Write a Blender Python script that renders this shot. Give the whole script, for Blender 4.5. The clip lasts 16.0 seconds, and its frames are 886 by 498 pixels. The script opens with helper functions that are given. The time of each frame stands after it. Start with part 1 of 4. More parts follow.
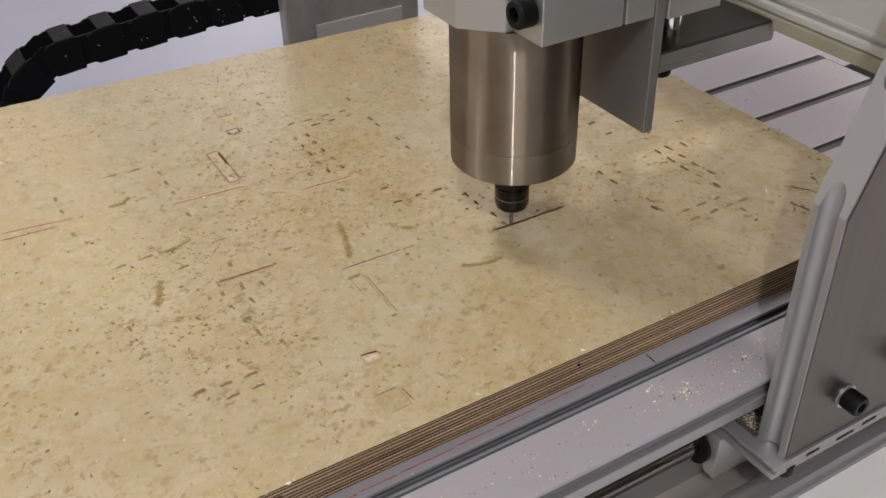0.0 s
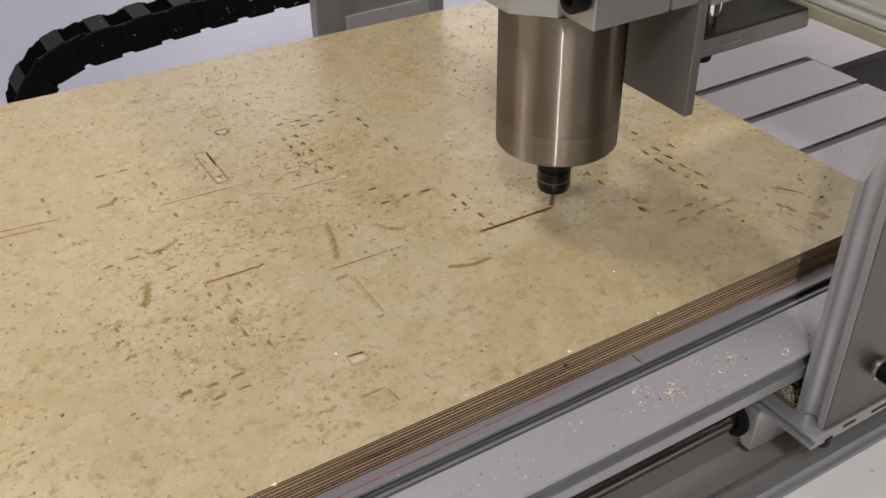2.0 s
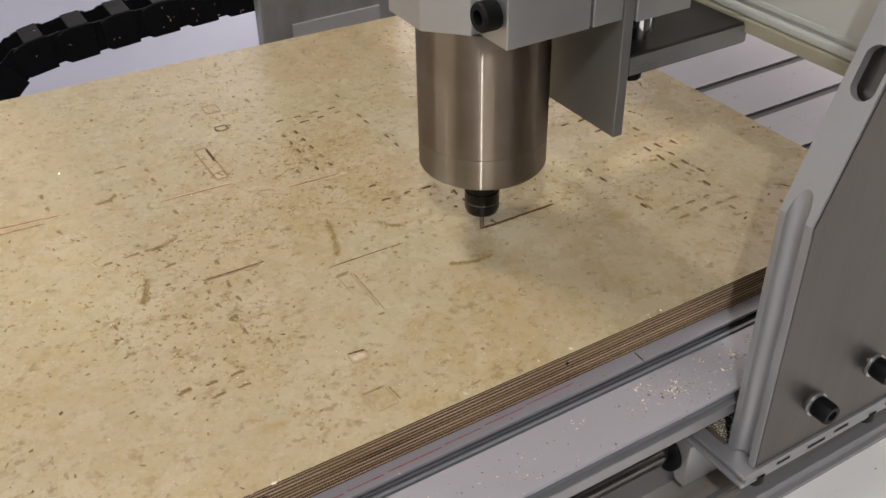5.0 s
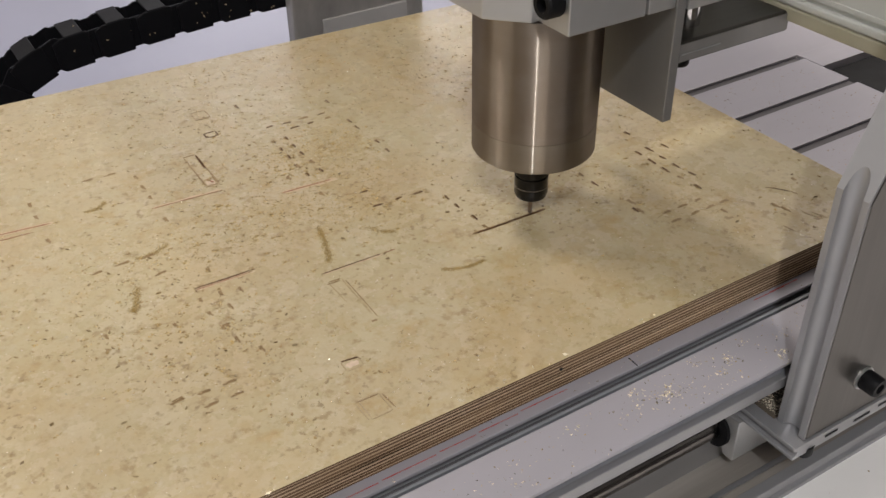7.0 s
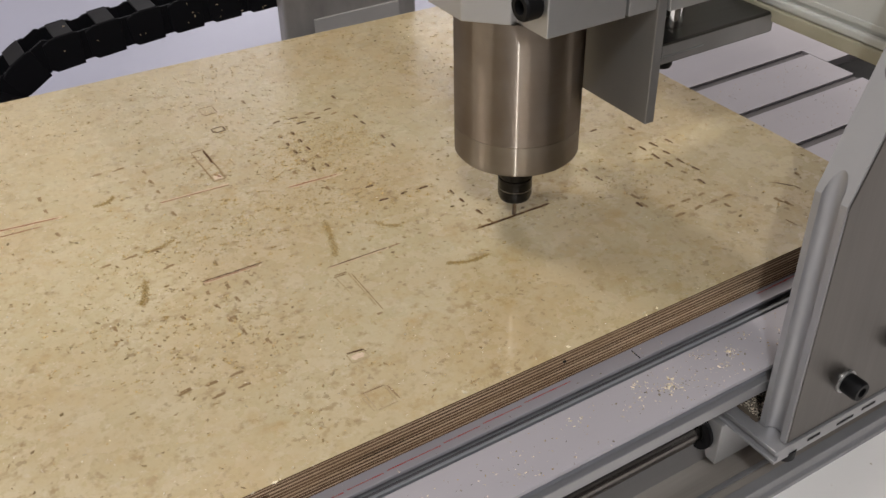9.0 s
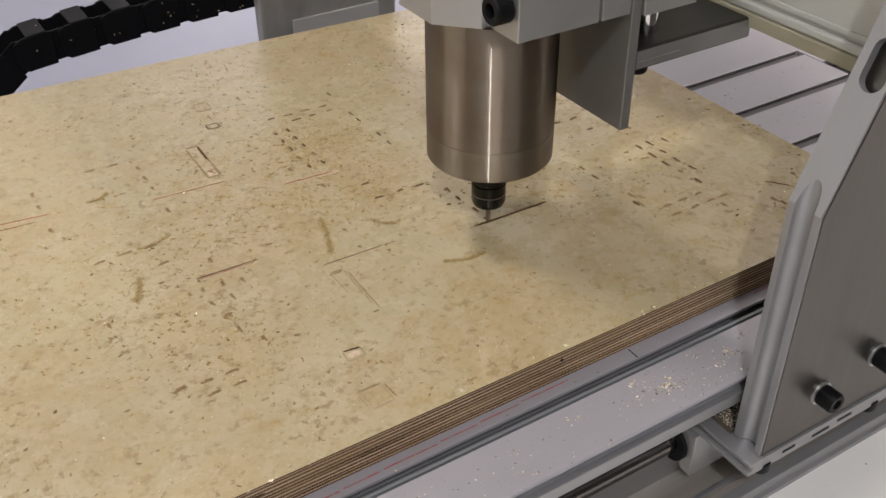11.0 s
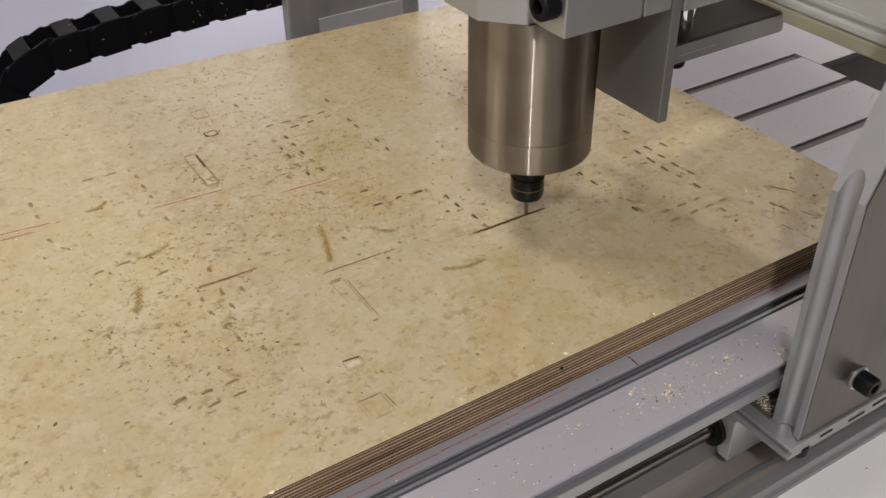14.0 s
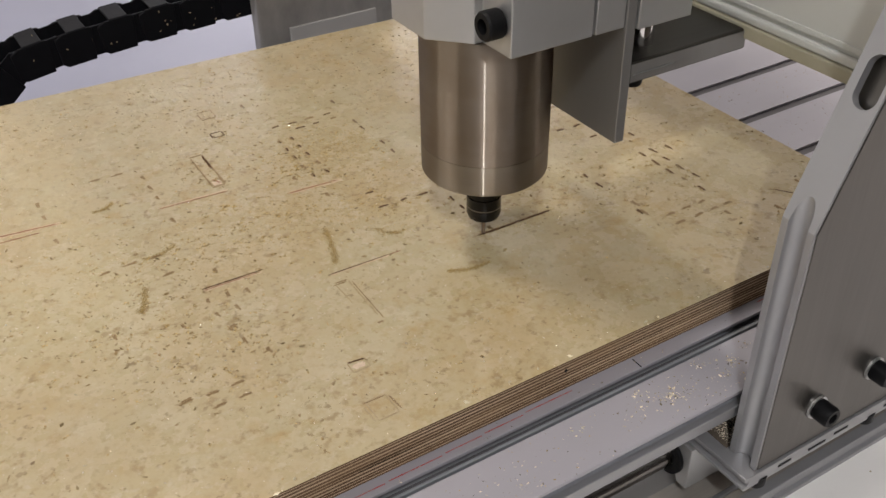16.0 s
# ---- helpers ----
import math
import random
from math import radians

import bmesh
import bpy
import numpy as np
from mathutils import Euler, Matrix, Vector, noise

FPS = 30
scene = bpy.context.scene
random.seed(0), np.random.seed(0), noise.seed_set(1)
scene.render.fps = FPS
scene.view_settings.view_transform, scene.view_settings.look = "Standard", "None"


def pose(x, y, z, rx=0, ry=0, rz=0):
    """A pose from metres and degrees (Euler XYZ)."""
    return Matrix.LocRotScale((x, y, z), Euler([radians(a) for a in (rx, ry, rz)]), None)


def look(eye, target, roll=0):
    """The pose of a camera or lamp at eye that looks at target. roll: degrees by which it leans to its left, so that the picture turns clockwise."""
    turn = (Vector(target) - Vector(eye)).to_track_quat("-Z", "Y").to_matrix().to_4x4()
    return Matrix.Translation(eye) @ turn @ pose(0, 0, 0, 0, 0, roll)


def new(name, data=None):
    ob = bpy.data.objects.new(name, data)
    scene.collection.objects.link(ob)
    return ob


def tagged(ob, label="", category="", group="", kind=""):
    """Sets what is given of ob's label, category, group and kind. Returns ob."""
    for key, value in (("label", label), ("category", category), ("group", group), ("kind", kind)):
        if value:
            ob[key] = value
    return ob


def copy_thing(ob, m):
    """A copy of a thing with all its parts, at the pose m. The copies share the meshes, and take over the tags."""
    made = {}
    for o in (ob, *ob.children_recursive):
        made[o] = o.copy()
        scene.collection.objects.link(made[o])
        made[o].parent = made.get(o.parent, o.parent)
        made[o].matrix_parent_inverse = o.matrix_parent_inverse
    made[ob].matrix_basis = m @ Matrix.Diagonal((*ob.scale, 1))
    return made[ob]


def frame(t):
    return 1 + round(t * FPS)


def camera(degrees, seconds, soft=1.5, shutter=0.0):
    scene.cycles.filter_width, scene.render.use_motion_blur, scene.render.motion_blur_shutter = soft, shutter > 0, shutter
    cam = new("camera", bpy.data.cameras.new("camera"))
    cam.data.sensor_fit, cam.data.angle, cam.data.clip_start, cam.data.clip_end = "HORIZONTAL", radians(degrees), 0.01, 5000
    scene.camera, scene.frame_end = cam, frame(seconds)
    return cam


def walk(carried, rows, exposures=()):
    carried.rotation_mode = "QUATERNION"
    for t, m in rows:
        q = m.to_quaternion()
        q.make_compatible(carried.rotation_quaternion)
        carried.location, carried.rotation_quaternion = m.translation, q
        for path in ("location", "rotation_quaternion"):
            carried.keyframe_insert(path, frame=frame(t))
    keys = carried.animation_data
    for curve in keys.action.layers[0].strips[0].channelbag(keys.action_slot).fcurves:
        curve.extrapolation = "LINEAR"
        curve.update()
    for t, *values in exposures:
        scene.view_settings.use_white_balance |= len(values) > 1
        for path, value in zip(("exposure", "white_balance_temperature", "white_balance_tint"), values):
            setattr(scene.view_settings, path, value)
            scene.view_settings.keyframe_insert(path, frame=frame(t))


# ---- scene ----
cam = camera(49.03, 16.0)

PATH = [
    (0, (-0.4804, -0.2716, 0.3103), (-0.23395, 0.15366, -0.03394), -1.28),
    (0.5, (-0.4801, -0.271, 0.3102), (-0.2309, 0.15251, -0.03398), -1.07),
    (1, (-0.4791, -0.2725, 0.3115), (-0.23037, 0.15134, -0.03272), -1.06),
    (1.5, (-0.4778, -0.2738, 0.3123), (-0.23029, 0.15001, -0.03285), -1.26),
    (2, (-0.4779, -0.2734, 0.3114), (-0.22781, 0.14945, -0.03309), -0.97),
    (2.5, (-0.4791, -0.2719, 0.3104), (-0.23099, 0.15178, -0.0344), -1.19),
    (3, (-0.48, -0.2717, 0.3106), (-0.23051, 0.15093, -0.03459), -1.13),
    (3.5, (-0.4779, -0.2742, 0.3096), (-0.23452, 0.15245, -0.03507), -1.72),
    (4, (-0.4773, -0.2739, 0.3087), (-0.23242, 0.15143, -0.0365), -1.48),
    (6.5, (-0.476, -0.2668, 0.3113), (-0.22125, 0.15172, -0.03507), -0.84),
    (7, (-0.4775, -0.2676, 0.3099), (-0.2214, 0.15142, -0.03484), -0.91),
    (7.5, (-0.4759, -0.2697, 0.3104), (-0.21992, 0.14949, -0.03417), -0.84),
    (8, (-0.4744, -0.2704, 0.3095), (-0.22161, 0.15008, -0.03592), -1.06),
    (8.5, (-0.475, -0.2719, 0.3091), (-0.22395, 0.14984, -0.036), -1.36),
    (9, (-0.479, -0.2724, 0.3113), (-0.22724, 0.14801, -0.03497), -1.17),
    (11.5, (-0.4812, -0.2686, 0.3089), (-0.22397, 0.14755, -0.03855), -0.42),
    (12, (-0.4792, -0.268, 0.3121), (-0.22172, 0.14639, -0.03706), -0.40),
    (12.5, (-0.4788, -0.2671, 0.3125), (-0.21938, 0.14702, -0.03566), -0.33),
    (13, (-0.4789, -0.2674, 0.3134), (-0.21839, 0.14685, -0.03384), -0.33),
    (13.5, (-0.4786, -0.2676, 0.3131), (-0.21891, 0.14807, -0.03304), -0.44),
    (14, (-0.4797, -0.2668, 0.313), (-0.22259, 0.1496, -0.03413), -0.82),
    (14.5, (-0.4796, -0.266, 0.3118), (-0.22515, 0.15104, -0.03643), -0.98),
    (15, (-0.4805, -0.2655, 0.3133), (-0.22691, 0.15164, -0.03556), -1.07),
    (15.5, (-0.4808, -0.2653, 0.3154), (-0.22501, 0.15032, -0.03361), -0.78),
    (16, (-0.4798, -0.2669, 0.3154), (-0.22548, 0.15063, -0.0324), -0.84),
]
walk(cam, [(t, look(eye, target, roll)) for t, eye, target, roll in PATH])

# ---- light ----
world = bpy.data.worlds.new("world")
scene.world = world
world.use_nodes = True
world.node_tree.nodes["Background"].inputs["Color"].default_value = (1.0, 0.95, 0.92, 1)
world.node_tree.nodes["Background"].inputs["Strength"].default_value = 0.25


def area_lamp(name, eye, target, sx, sy, watts, colour):
    data = bpy.data.lights.new(name, "AREA")
    data.shape, data.size, data.size_y, data.energy, data.color = "RECTANGLE", sx, sy, watts, colour
    ob = new(name, data)
    ob.matrix_world = look(eye, target)
    return tagged(ob, "unseen area light standing in for workshop light", "light", kind="structure")


# Unseen soft light added on the west side; no window is known there.
area_lamp("west_soft_light", (-3.02, 0.62, 0.75), (0, 0.25, 0.2), 2.0, 1.5, 8, (1.0, 0.94, 0.87))
# Unseen cool light added at the back to brighten bed and board there.
area_lamp("rear_cool_light", (1.1, 2.52, 0.48), (0.1, 0.3, 0.0), 1.7, 0.70, 13, (0.96, 0.93, 1.0))
area_lamp("ceiling_lamp_near", (-1.10, -1.11, 1.70), (-0.25, 0.1, 0), 0.035, 0.035, 12, (0.92, 0.96, 1.0))
area_lamp("ceiling_lamp_over", (-0.68, 0.85, 1.74), (-0.22, 0.2, 0), 0.40, 0.35, 19.5, (1.0, 0.91, 0.82))
# Unseen strip light without a fixture, added to brighten board and bed past the beam.
area_lamp("east_strip_light", (1.60, 0.48, 1.60), (-0.1, 0.2, 0), 0.9, 0.10, 18, (1.0, 0.92, 0.86))
# Fill light added in front to brighten bench, bed and side plate.
area_lamp("front_fill_light", (-0.85, -1.25, 1.74), (0.0, -0.40, 0), 0.9, 0.8, 21, (1.0, 0.91, 0.82))
scene.view_settings.exposure = 0.0


# ---- materials ----
def material(name, colour, rough=0.5, metal=0.0, dark=None, scale=30.0, amount=0.5, bump=0.0, bump_scale=200.0, coat=0.0,
             stretch=(1, 1, 1), fleck=None, fleck_scale=60.0, fleck_at=0.62, island=0.0, rough_var=0.1):
    m = bpy.data.materials.new(name)
    m.use_nodes = True
    nt = m.node_tree
    n, l = nt.nodes, nt.links
    b = n["Principled BSDF"]
    b.inputs["Metallic"].default_value = metal
    b.inputs["Coat Weight"].default_value = coat
    b.inputs["Coat Roughness"].default_value = 0.08
    tex = n.new("ShaderNodeTexCoord")
    mp = n.new("ShaderNodeMapping")
    mp.inputs["Scale"].default_value = stretch
    l.new(tex.outputs["Object"], mp.inputs["Vector"])
    nz = n.new("ShaderNodeTexNoise")
    nz.inputs["Scale"].default_value, nz.inputs["Detail"].default_value, nz.inputs["Roughness"].default_value = scale, 6, 0.6
    l.new(mp.outputs["Vector"], nz.inputs["Vector"])
    ramp = n.new("ShaderNodeMapRange")
    ramp.inputs["From Min"].default_value, ramp.inputs["From Max"].default_value = 0.35, 0.65
    l.new(nz.outputs["Fac"], ramp.inputs["Value"])
    mul = n.new("ShaderNodeMath")
    mul.operation, mul.inputs[1].default_value = "MULTIPLY", amount
    l.new(ramp.outputs["Result"], mul.inputs[0])
    mix = n.new("ShaderNodeMix")
    mix.data_type = "RGBA"
    mix.inputs["A"].default_value = (*colour, 1)
    mix.inputs["B"].default_value = (*(dark or [c * 0.7 for c in colour]), 1)
    l.new(mul.outputs[0], mix.inputs["Factor"])
    out = mix.outputs["Result"]
    if fleck:
        fz = n.new("ShaderNodeTexNoise")
        fz.inputs["Scale"].default_value, fz.inputs["Detail"].default_value = fleck_scale, 4
        l.new(mp.outputs["Vector"], fz.inputs["Vector"])
        fr = n.new("ShaderNodeMapRange")
        fr.inputs["From Min"].default_value, fr.inputs["From Max"].default_value = fleck_at, fleck_at + 0.12
        l.new(fz.outputs["Fac"], fr.inputs["Value"])
        fm = n.new("ShaderNodeMix")
        fm.data_type = "RGBA"
        fm.inputs["B"].default_value = (*fleck, 1)
        l.new(fr.outputs["Result"], fm.inputs["Factor"])
        l.new(out, fm.inputs["A"])
        out = fm.outputs["Result"]
    if island:
        geo = n.new("ShaderNodeNewGeometry")
        hsv = n.new("ShaderNodeHueSaturation")
        rg = n.new("ShaderNodeMapRange")
        rg.inputs["To Min"].default_value, rg.inputs["To Max"].default_value = 1 - island, 1 + island
        l.new(geo.outputs["Random Per Island"], rg.inputs["Value"])
        l.new(rg.outputs["Result"], hsv.inputs["Value"])
        l.new(out, hsv.inputs["Color"])
        out = hsv.outputs["Color"]
    l.new(out, b.inputs["Base Color"])
    rr = n.new("ShaderNodeMapRange")
    rr.inputs["To Min"].default_value, rr.inputs["To Max"].default_value = max(0.02, rough - rough_var), rough + rough_var
    l.new(nz.outputs["Fac"], rr.inputs["Value"])
    l.new(rr.outputs["Result"], b.inputs["Roughness"])
    if bump:
        bz = n.new("ShaderNodeTexNoise")
        bz.inputs["Scale"].default_value, bz.inputs["Detail"].default_value = bump_scale, 3
        l.new(mp.outputs["Vector"], bz.inputs["Vector"])
        bp = n.new("ShaderNodeBump")
        bp.inputs["Strength"].default_value, bp.inputs["Distance"].default_value = bump, 0.0005
        l.new(bz.outputs["Fac"], bp.inputs["Height"])
        l.new(bp.outputs["Normal"], b.inputs["Normal"])
    return m


def film_material():
    """Resin film: pale olive and orange-tan clouds, soft brown flecks of two sizes, a rippled gloss."""
    m = bpy.data.materials.new("resin_film")
    m.use_nodes = True
    n, l = m.node_tree.nodes, m.node_tree.links
    b = n["Principled BSDF"]
    tex = n.new("ShaderNodeTexCoord")

    def cloud(scale, detail, lo, hi, rough=0.6):
        z = n.new("ShaderNodeTexNoise")
        z.inputs["Scale"].default_value, z.inputs["Detail"].default_value, z.inputs["Roughness"].default_value = scale, detail, rough
        l.new(tex.outputs["Object"], z.inputs["Vector"])
        r = n.new("ShaderNodeMapRange")
        r.inputs["From Min"].default_value, r.inputs["From Max"].default_value = lo, hi
        l.new(z.outputs["Fac"], r.inputs["Value"])
        return r.outputs["Result"]

    def both(a, b):
        k = n.new("ShaderNodeMath")
        k.operation = "MULTIPLY"
        l.new(a, k.inputs[0])
        l.new(b, k.inputs[1])
        return k.outputs[0]

    def blend(fac, a, colour, amount):
        k = n.new("ShaderNodeMath")
        k.operation, k.inputs[1].default_value = "MULTIPLY", amount
        l.new(fac, k.inputs[0])
        x = n.new("ShaderNodeMix")
        x.data_type = "RGBA"
        l.new(k.outputs[0], x.inputs["Factor"])
        if isinstance(a, tuple):
            x.inputs["A"].default_value = (*a, 1)
        else:
            l.new(a, x.inputs["A"])
        x.inputs["B"].default_value = (*colour, 1)
        return x.outputs["Result"]
    c = blend(cloud(9, 8, 0.38, 0.62), (0.565, 0.480, 0.290), (0.555, 0.42, 0.23), 0.7)
    c = blend(cloud(30, 8, 0.46, 0.74, 0.7), c, (0.64, 0.565, 0.395), 0.65)
    c = blend(cloud(260, 5, 0.50, 0.68), c, (0.44, 0.33, 0.18), 0.45)
    crumbs = both(cloud(118, 5, 0.555, 0.66, 0.6), cloud(13, 5, 0.36, 0.60))
    c = blend(crumbs, c, (0.33, 0.225, 0.10), 0.75)
    c = blend(both(cloud(210, 4, 0.585, 0.66, 0.55), cloud(17, 4, 0.42, 0.6)), c, (0.23, 0.15, 0.065), 0.7)
    c = blend(cloud(190, 4, 0.585, 0.70, 0.6), c, (0.70, 0.62, 0.46), 0.4)
    c = blend(both(cloud(55, 7, 0.50, 0.70, 0.75), cloud(7, 4, 0.42, 0.62)), c, (0.44, 0.29, 0.10), 0.75)
    l.new(c, b.inputs["Base Color"])
    rg = n.new("ShaderNodeMapRange")
    rg.inputs["To Min"].default_value, rg.inputs["To Max"].default_value = 0.16, 0.42
    l.new(cloud(40, 6, 0.35, 0.7), rg.inputs["Value"])
    l.new(rg.outputs["Result"], b.inputs["Roughness"])
    bp = n.new("ShaderNodeBump")
    bp.inputs["Strength"].default_value, bp.inputs["Distance"].default_value = 0.22, 0.0006
    rise = n.new("ShaderNodeMath")
    rise.operation = "ADD"
    l.new(cloud(300, 4, 0.2, 0.8), rise.inputs[0])
    l.new(crumbs, rise.inputs[1])
    l.new(rise.outputs[0], bp.inputs["Height"])
    l.new(bp.outputs["Normal"], b.inputs["Normal"])
    b.inputs["Coat Weight"].default_value, b.inputs["Coat Roughness"].default_value = 1.0, 0.025
    b.inputs["Coat IOR"].default_value = 1.7
    return m


def turned_material(name, colour, rough, streak):
    """Steel turned on a lathe: blurred along the axis, sharp around it."""
    m = bpy.data.materials.new(name)
    m.use_nodes = True
    n, l = m.node_tree.nodes, m.node_tree.links
    g, h = n.new("ShaderNodeBsdfAnisotropic"), n.new("ShaderNodeBsdfAnisotropic")
    g.inputs["Roughness"].default_value, g.inputs["Anisotropy"].default_value = rough, streak
    h.inputs["Roughness"].default_value, h.inputs["Anisotropy"].default_value = rough * 0.85, 0.95
    tex, mp, z = n.new("ShaderNodeTexCoord"), n.new("ShaderNodeMapping"), n.new("ShaderNodeTexNoise")
    mp.inputs["Scale"].default_value = (0.15, 0.15, 6)
    z.inputs["Scale"].default_value, z.inputs["Detail"].default_value = 40, 5
    l.new(tex.outputs["Object"], mp.inputs["Vector"])
    l.new(mp.outputs["Vector"], z.inputs["Vector"])
    x = n.new("ShaderNodeMix")
    x.data_type = "RGBA"
    x.inputs["A"].default_value, x.inputs["B"].default_value = (*colour, 1), (*[v * 0.82 for v in colour], 1)
    l.new(z.outputs["Fac"], x.inputs["Factor"])
    st = n.new("ShaderNodeTexNoise")
    st.inputs["Scale"].default_value, st.inputs["Detail"].default_value = 32, 6
    l.new(tex.outputs["Object"], st.inputs["Vector"])
    sr = n.new("ShaderNodeMapRange")
    sr.inputs["From Min"].default_value, sr.inputs["From Max"].default_value = 0.35, 0.68
    l.new(st.outputs["Fac"], sr.inputs["Value"])
    sx = n.new("ShaderNodeMix")
    sx.data_type = "RGBA"
    sx.inputs["B"].default_value = (*[v * k for v, k in zip(colour, (0.80, 0.76, 0.72))], 1)
    l.new(sr.outputs["Result"], sx.inputs["Factor"])
    l.new(x.outputs["Result"], sx.inputs["A"])
    l.new(sx.outputs["Result"], g.inputs["Color"])
    l.new(sx.outputs["Result"], h.inputs["Color"])
    rv = n.new("ShaderNodeMapRange")
    rv.inputs["To Min"].default_value, rv.inputs["To Max"].default_value = rough * 0.85, rough * 1.25
    l.new(st.outputs["Fac"], rv.inputs["Value"])
    l.new(rv.outputs["Result"], g.inputs["Roughness"])
    tg = n.new("ShaderNodeTangent")
    tg.direction_type, tg.axis = "RADIAL", "Z"
    l.new(tg.outputs["Tangent"], g.inputs["Tangent"])
    l.new(tg.outputs["Tangent"], h.inputs["Tangent"])
    lobes = n.new("ShaderNodeMixShader")
    lobes.inputs["Fac"].default_value = 0.42
    l.new(g.outputs["BSDF"], lobes.inputs[1])
    l.new(h.outputs["BSDF"], lobes.inputs[2])
    l.new(lobes.outputs["Shader"], n["Material Output"].inputs["Surface"])
    return m


FILM = film_material()
PLY_LIGHT = material("birch_ply", (0.78, 0.61, 0.43), 0.75, amount=0.8, dark=(0.44, 0.30, 0.17), scale=70, stretch=(0.15, 1, 1), bump=0.3)
PLY_DARK = material("glue_ply", (0.26, 0.155, 0.08), 0.8, amount=1.0, dark=(0.085, 0.045, 0.021), scale=55, stretch=(0.2, 1, 1), bump=0.3)
PLY_TOP = material("stained_ply", (0.10, 0.052, 0.025), 0.75, amount=1.0, dark=(0.25, 0.15, 0.08), scale=18, stretch=(0.3, 1, 1), bump=0.3)
KNOT = material("dark_knot", (0.045, 0.024, 0.011), 0.8, dark=(0.10, 0.055, 0.025), scale=300, amount=0.9)
SCORE = material("charred_score", (0.036, 0.017, 0.008), 0.9, dark=(0.16, 0.076, 0.028), scale=180, amount=0.8)
SCORE_RED = material("red_score", (0.22, 0.06, 0.035), 0.7, dark=(0.40, 0.24, 0.12), scale=150, amount=0.8)
SCORE_PALE = material("pale_score", (0.16, 0.098, 0.045), 0.9, dark=(0.40, 0.29, 0.155), scale=220, amount=1.0)
SCORE_FAINT = material("faint_score", (0.33, 0.25, 0.14), 0.7, dark=(0.52, 0.41, 0.25), scale=220, amount=1.0)
SCORE_HALO = material("rubbed_halo", (0.56, 0.415, 0.27), 0.6, dark=(0.58, 0.46, 0.29), scale=90, amount=1.0)
SCORE_BARE = material("bare_wood", (0.72, 0.60, 0.46), 0.7, dark=(0.60, 0.45, 0.33), scale=300, amount=0.8)
CHIP_DARK = material("brown_chip", (0.40, 0.285, 0.14), 0.7, scale=300, island=0.5)
CHIP_TAN = material("ochre_dust", (0.48, 0.345, 0.145), 0.75, scale=300, island=0.5)
CHIP_OCHRE = material("ochre_ridge_dust", (0.36, 0.25, 0.085), 0.8, scale=300, island=0.4)
CHIP_GREY = material("grey_chip", (0.60, 0.53, 0.43), 0.25, scale=300, island=0.8)
CHIP_PALE = material("pale_chip", (0.85, 0.77, 0.58), 0.2, scale=300, island=0.4)
BED = material("anodised_bed", (0.435, 0.42, 0.465), 0.5, 0.2, dark=(0.38, 0.367, 0.403), scale=12, amount=0.6, stretch=(0.3, 1, 1), bump=0.05)
SLOT = material("slot_metal", (0.36, 0.37, 0.405), 0.5, 0.2, scale=20)
LEDGE = material("slot_ledge_metal", (0.30, 0.315, 0.34), 0.55, 0.2, scale=30, stretch=(0.1, 1, 1))
# Slot shade as colour: darker than the bed metal.
SLOT_SHADE = material("slot_shade_metal", (0.13, 0.122, 0.13), 0.6, 0.2, scale=20)
RAIL_ALU = material("milled_aluminium", (0.52, 0.53, 0.55), 0.35, 0.9, scale=18, stretch=(0.1, 1, 1), bump=0.08, bump_scale=300)
# Near side plate's face, darkened in colour for its dark-reflecting side.
PLATE = material("shaded_brushed_plate", (0.16, 0.15, 0.14), 0.36, 0.95, dark=(0.10, 0.094, 0.086), scale=25, stretch=(1, 1, 0.08), bump=0.12, bump_scale=350)
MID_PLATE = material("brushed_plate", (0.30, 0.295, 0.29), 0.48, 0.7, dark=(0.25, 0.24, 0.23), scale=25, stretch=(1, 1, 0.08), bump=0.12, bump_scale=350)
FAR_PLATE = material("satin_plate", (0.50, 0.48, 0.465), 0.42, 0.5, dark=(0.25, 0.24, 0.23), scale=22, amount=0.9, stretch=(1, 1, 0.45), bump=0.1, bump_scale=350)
FAR_STRIP = material("milled_strip", (0.52, 0.505, 0.50), 0.5, 0.3, dark=(0.42, 0.41, 0.40), scale=30, stretch=(0.3, 1, 1), bump=0.08)
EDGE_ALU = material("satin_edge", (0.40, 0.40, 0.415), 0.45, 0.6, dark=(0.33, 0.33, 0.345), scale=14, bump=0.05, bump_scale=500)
TRAY = material("dusty_tray", (0.17, 0.135, 0.10), 0.6, 0.2, dark=(0.09, 0.07, 0.055), scale=120, amount=0.9)
SHAFT = material("ground_shaft", (0.21, 0.195, 0.185), 0.22, 1.0, scale=20, rough_var=0.03)
ALU = material("satin_aluminium", (0.54, 0.54, 0.54), 0.42, 0.75, dark=(0.45, 0.45, 0.45), scale=14, bump=0.05, bump_scale=500)
STEEL = turned_material("turned_steel", (0.40, 0.345, 0.293), 0.40, 0.60)
STEEL_RING = turned_material("end_cap_steel", (0.42, 0.37, 0.31), 0.46, 0.45)
# Near-black colour holds the shade and dark reflection on the bottom plate.
SHADED_STEEL = material("shaded_steel", (0.085, 0.08, 0.075), 0.30, 0.9, scale=30, stretch=(0.1, 1, 1), bump=0.1)
# Darker streaks in the colour stand in for brushed-metal reflections.
BASE = material("grey_extrusion", (0.56, 0.52, 0.475), 0.36, 0.5, dark=(0.26, 0.23, 0.20), scale=45, amount=0.7, stretch=(0.05, 1, 1), bump=0.1)
CHROME = material("chrome", (0.75, 0.75, 0.75), 0.12, 1.0, scale=20, rough_var=0.03)
BLACK = material("black_oxide", (0.006, 0.006, 0.007), 0.5, 0.0, scale=60, bump=0.05)
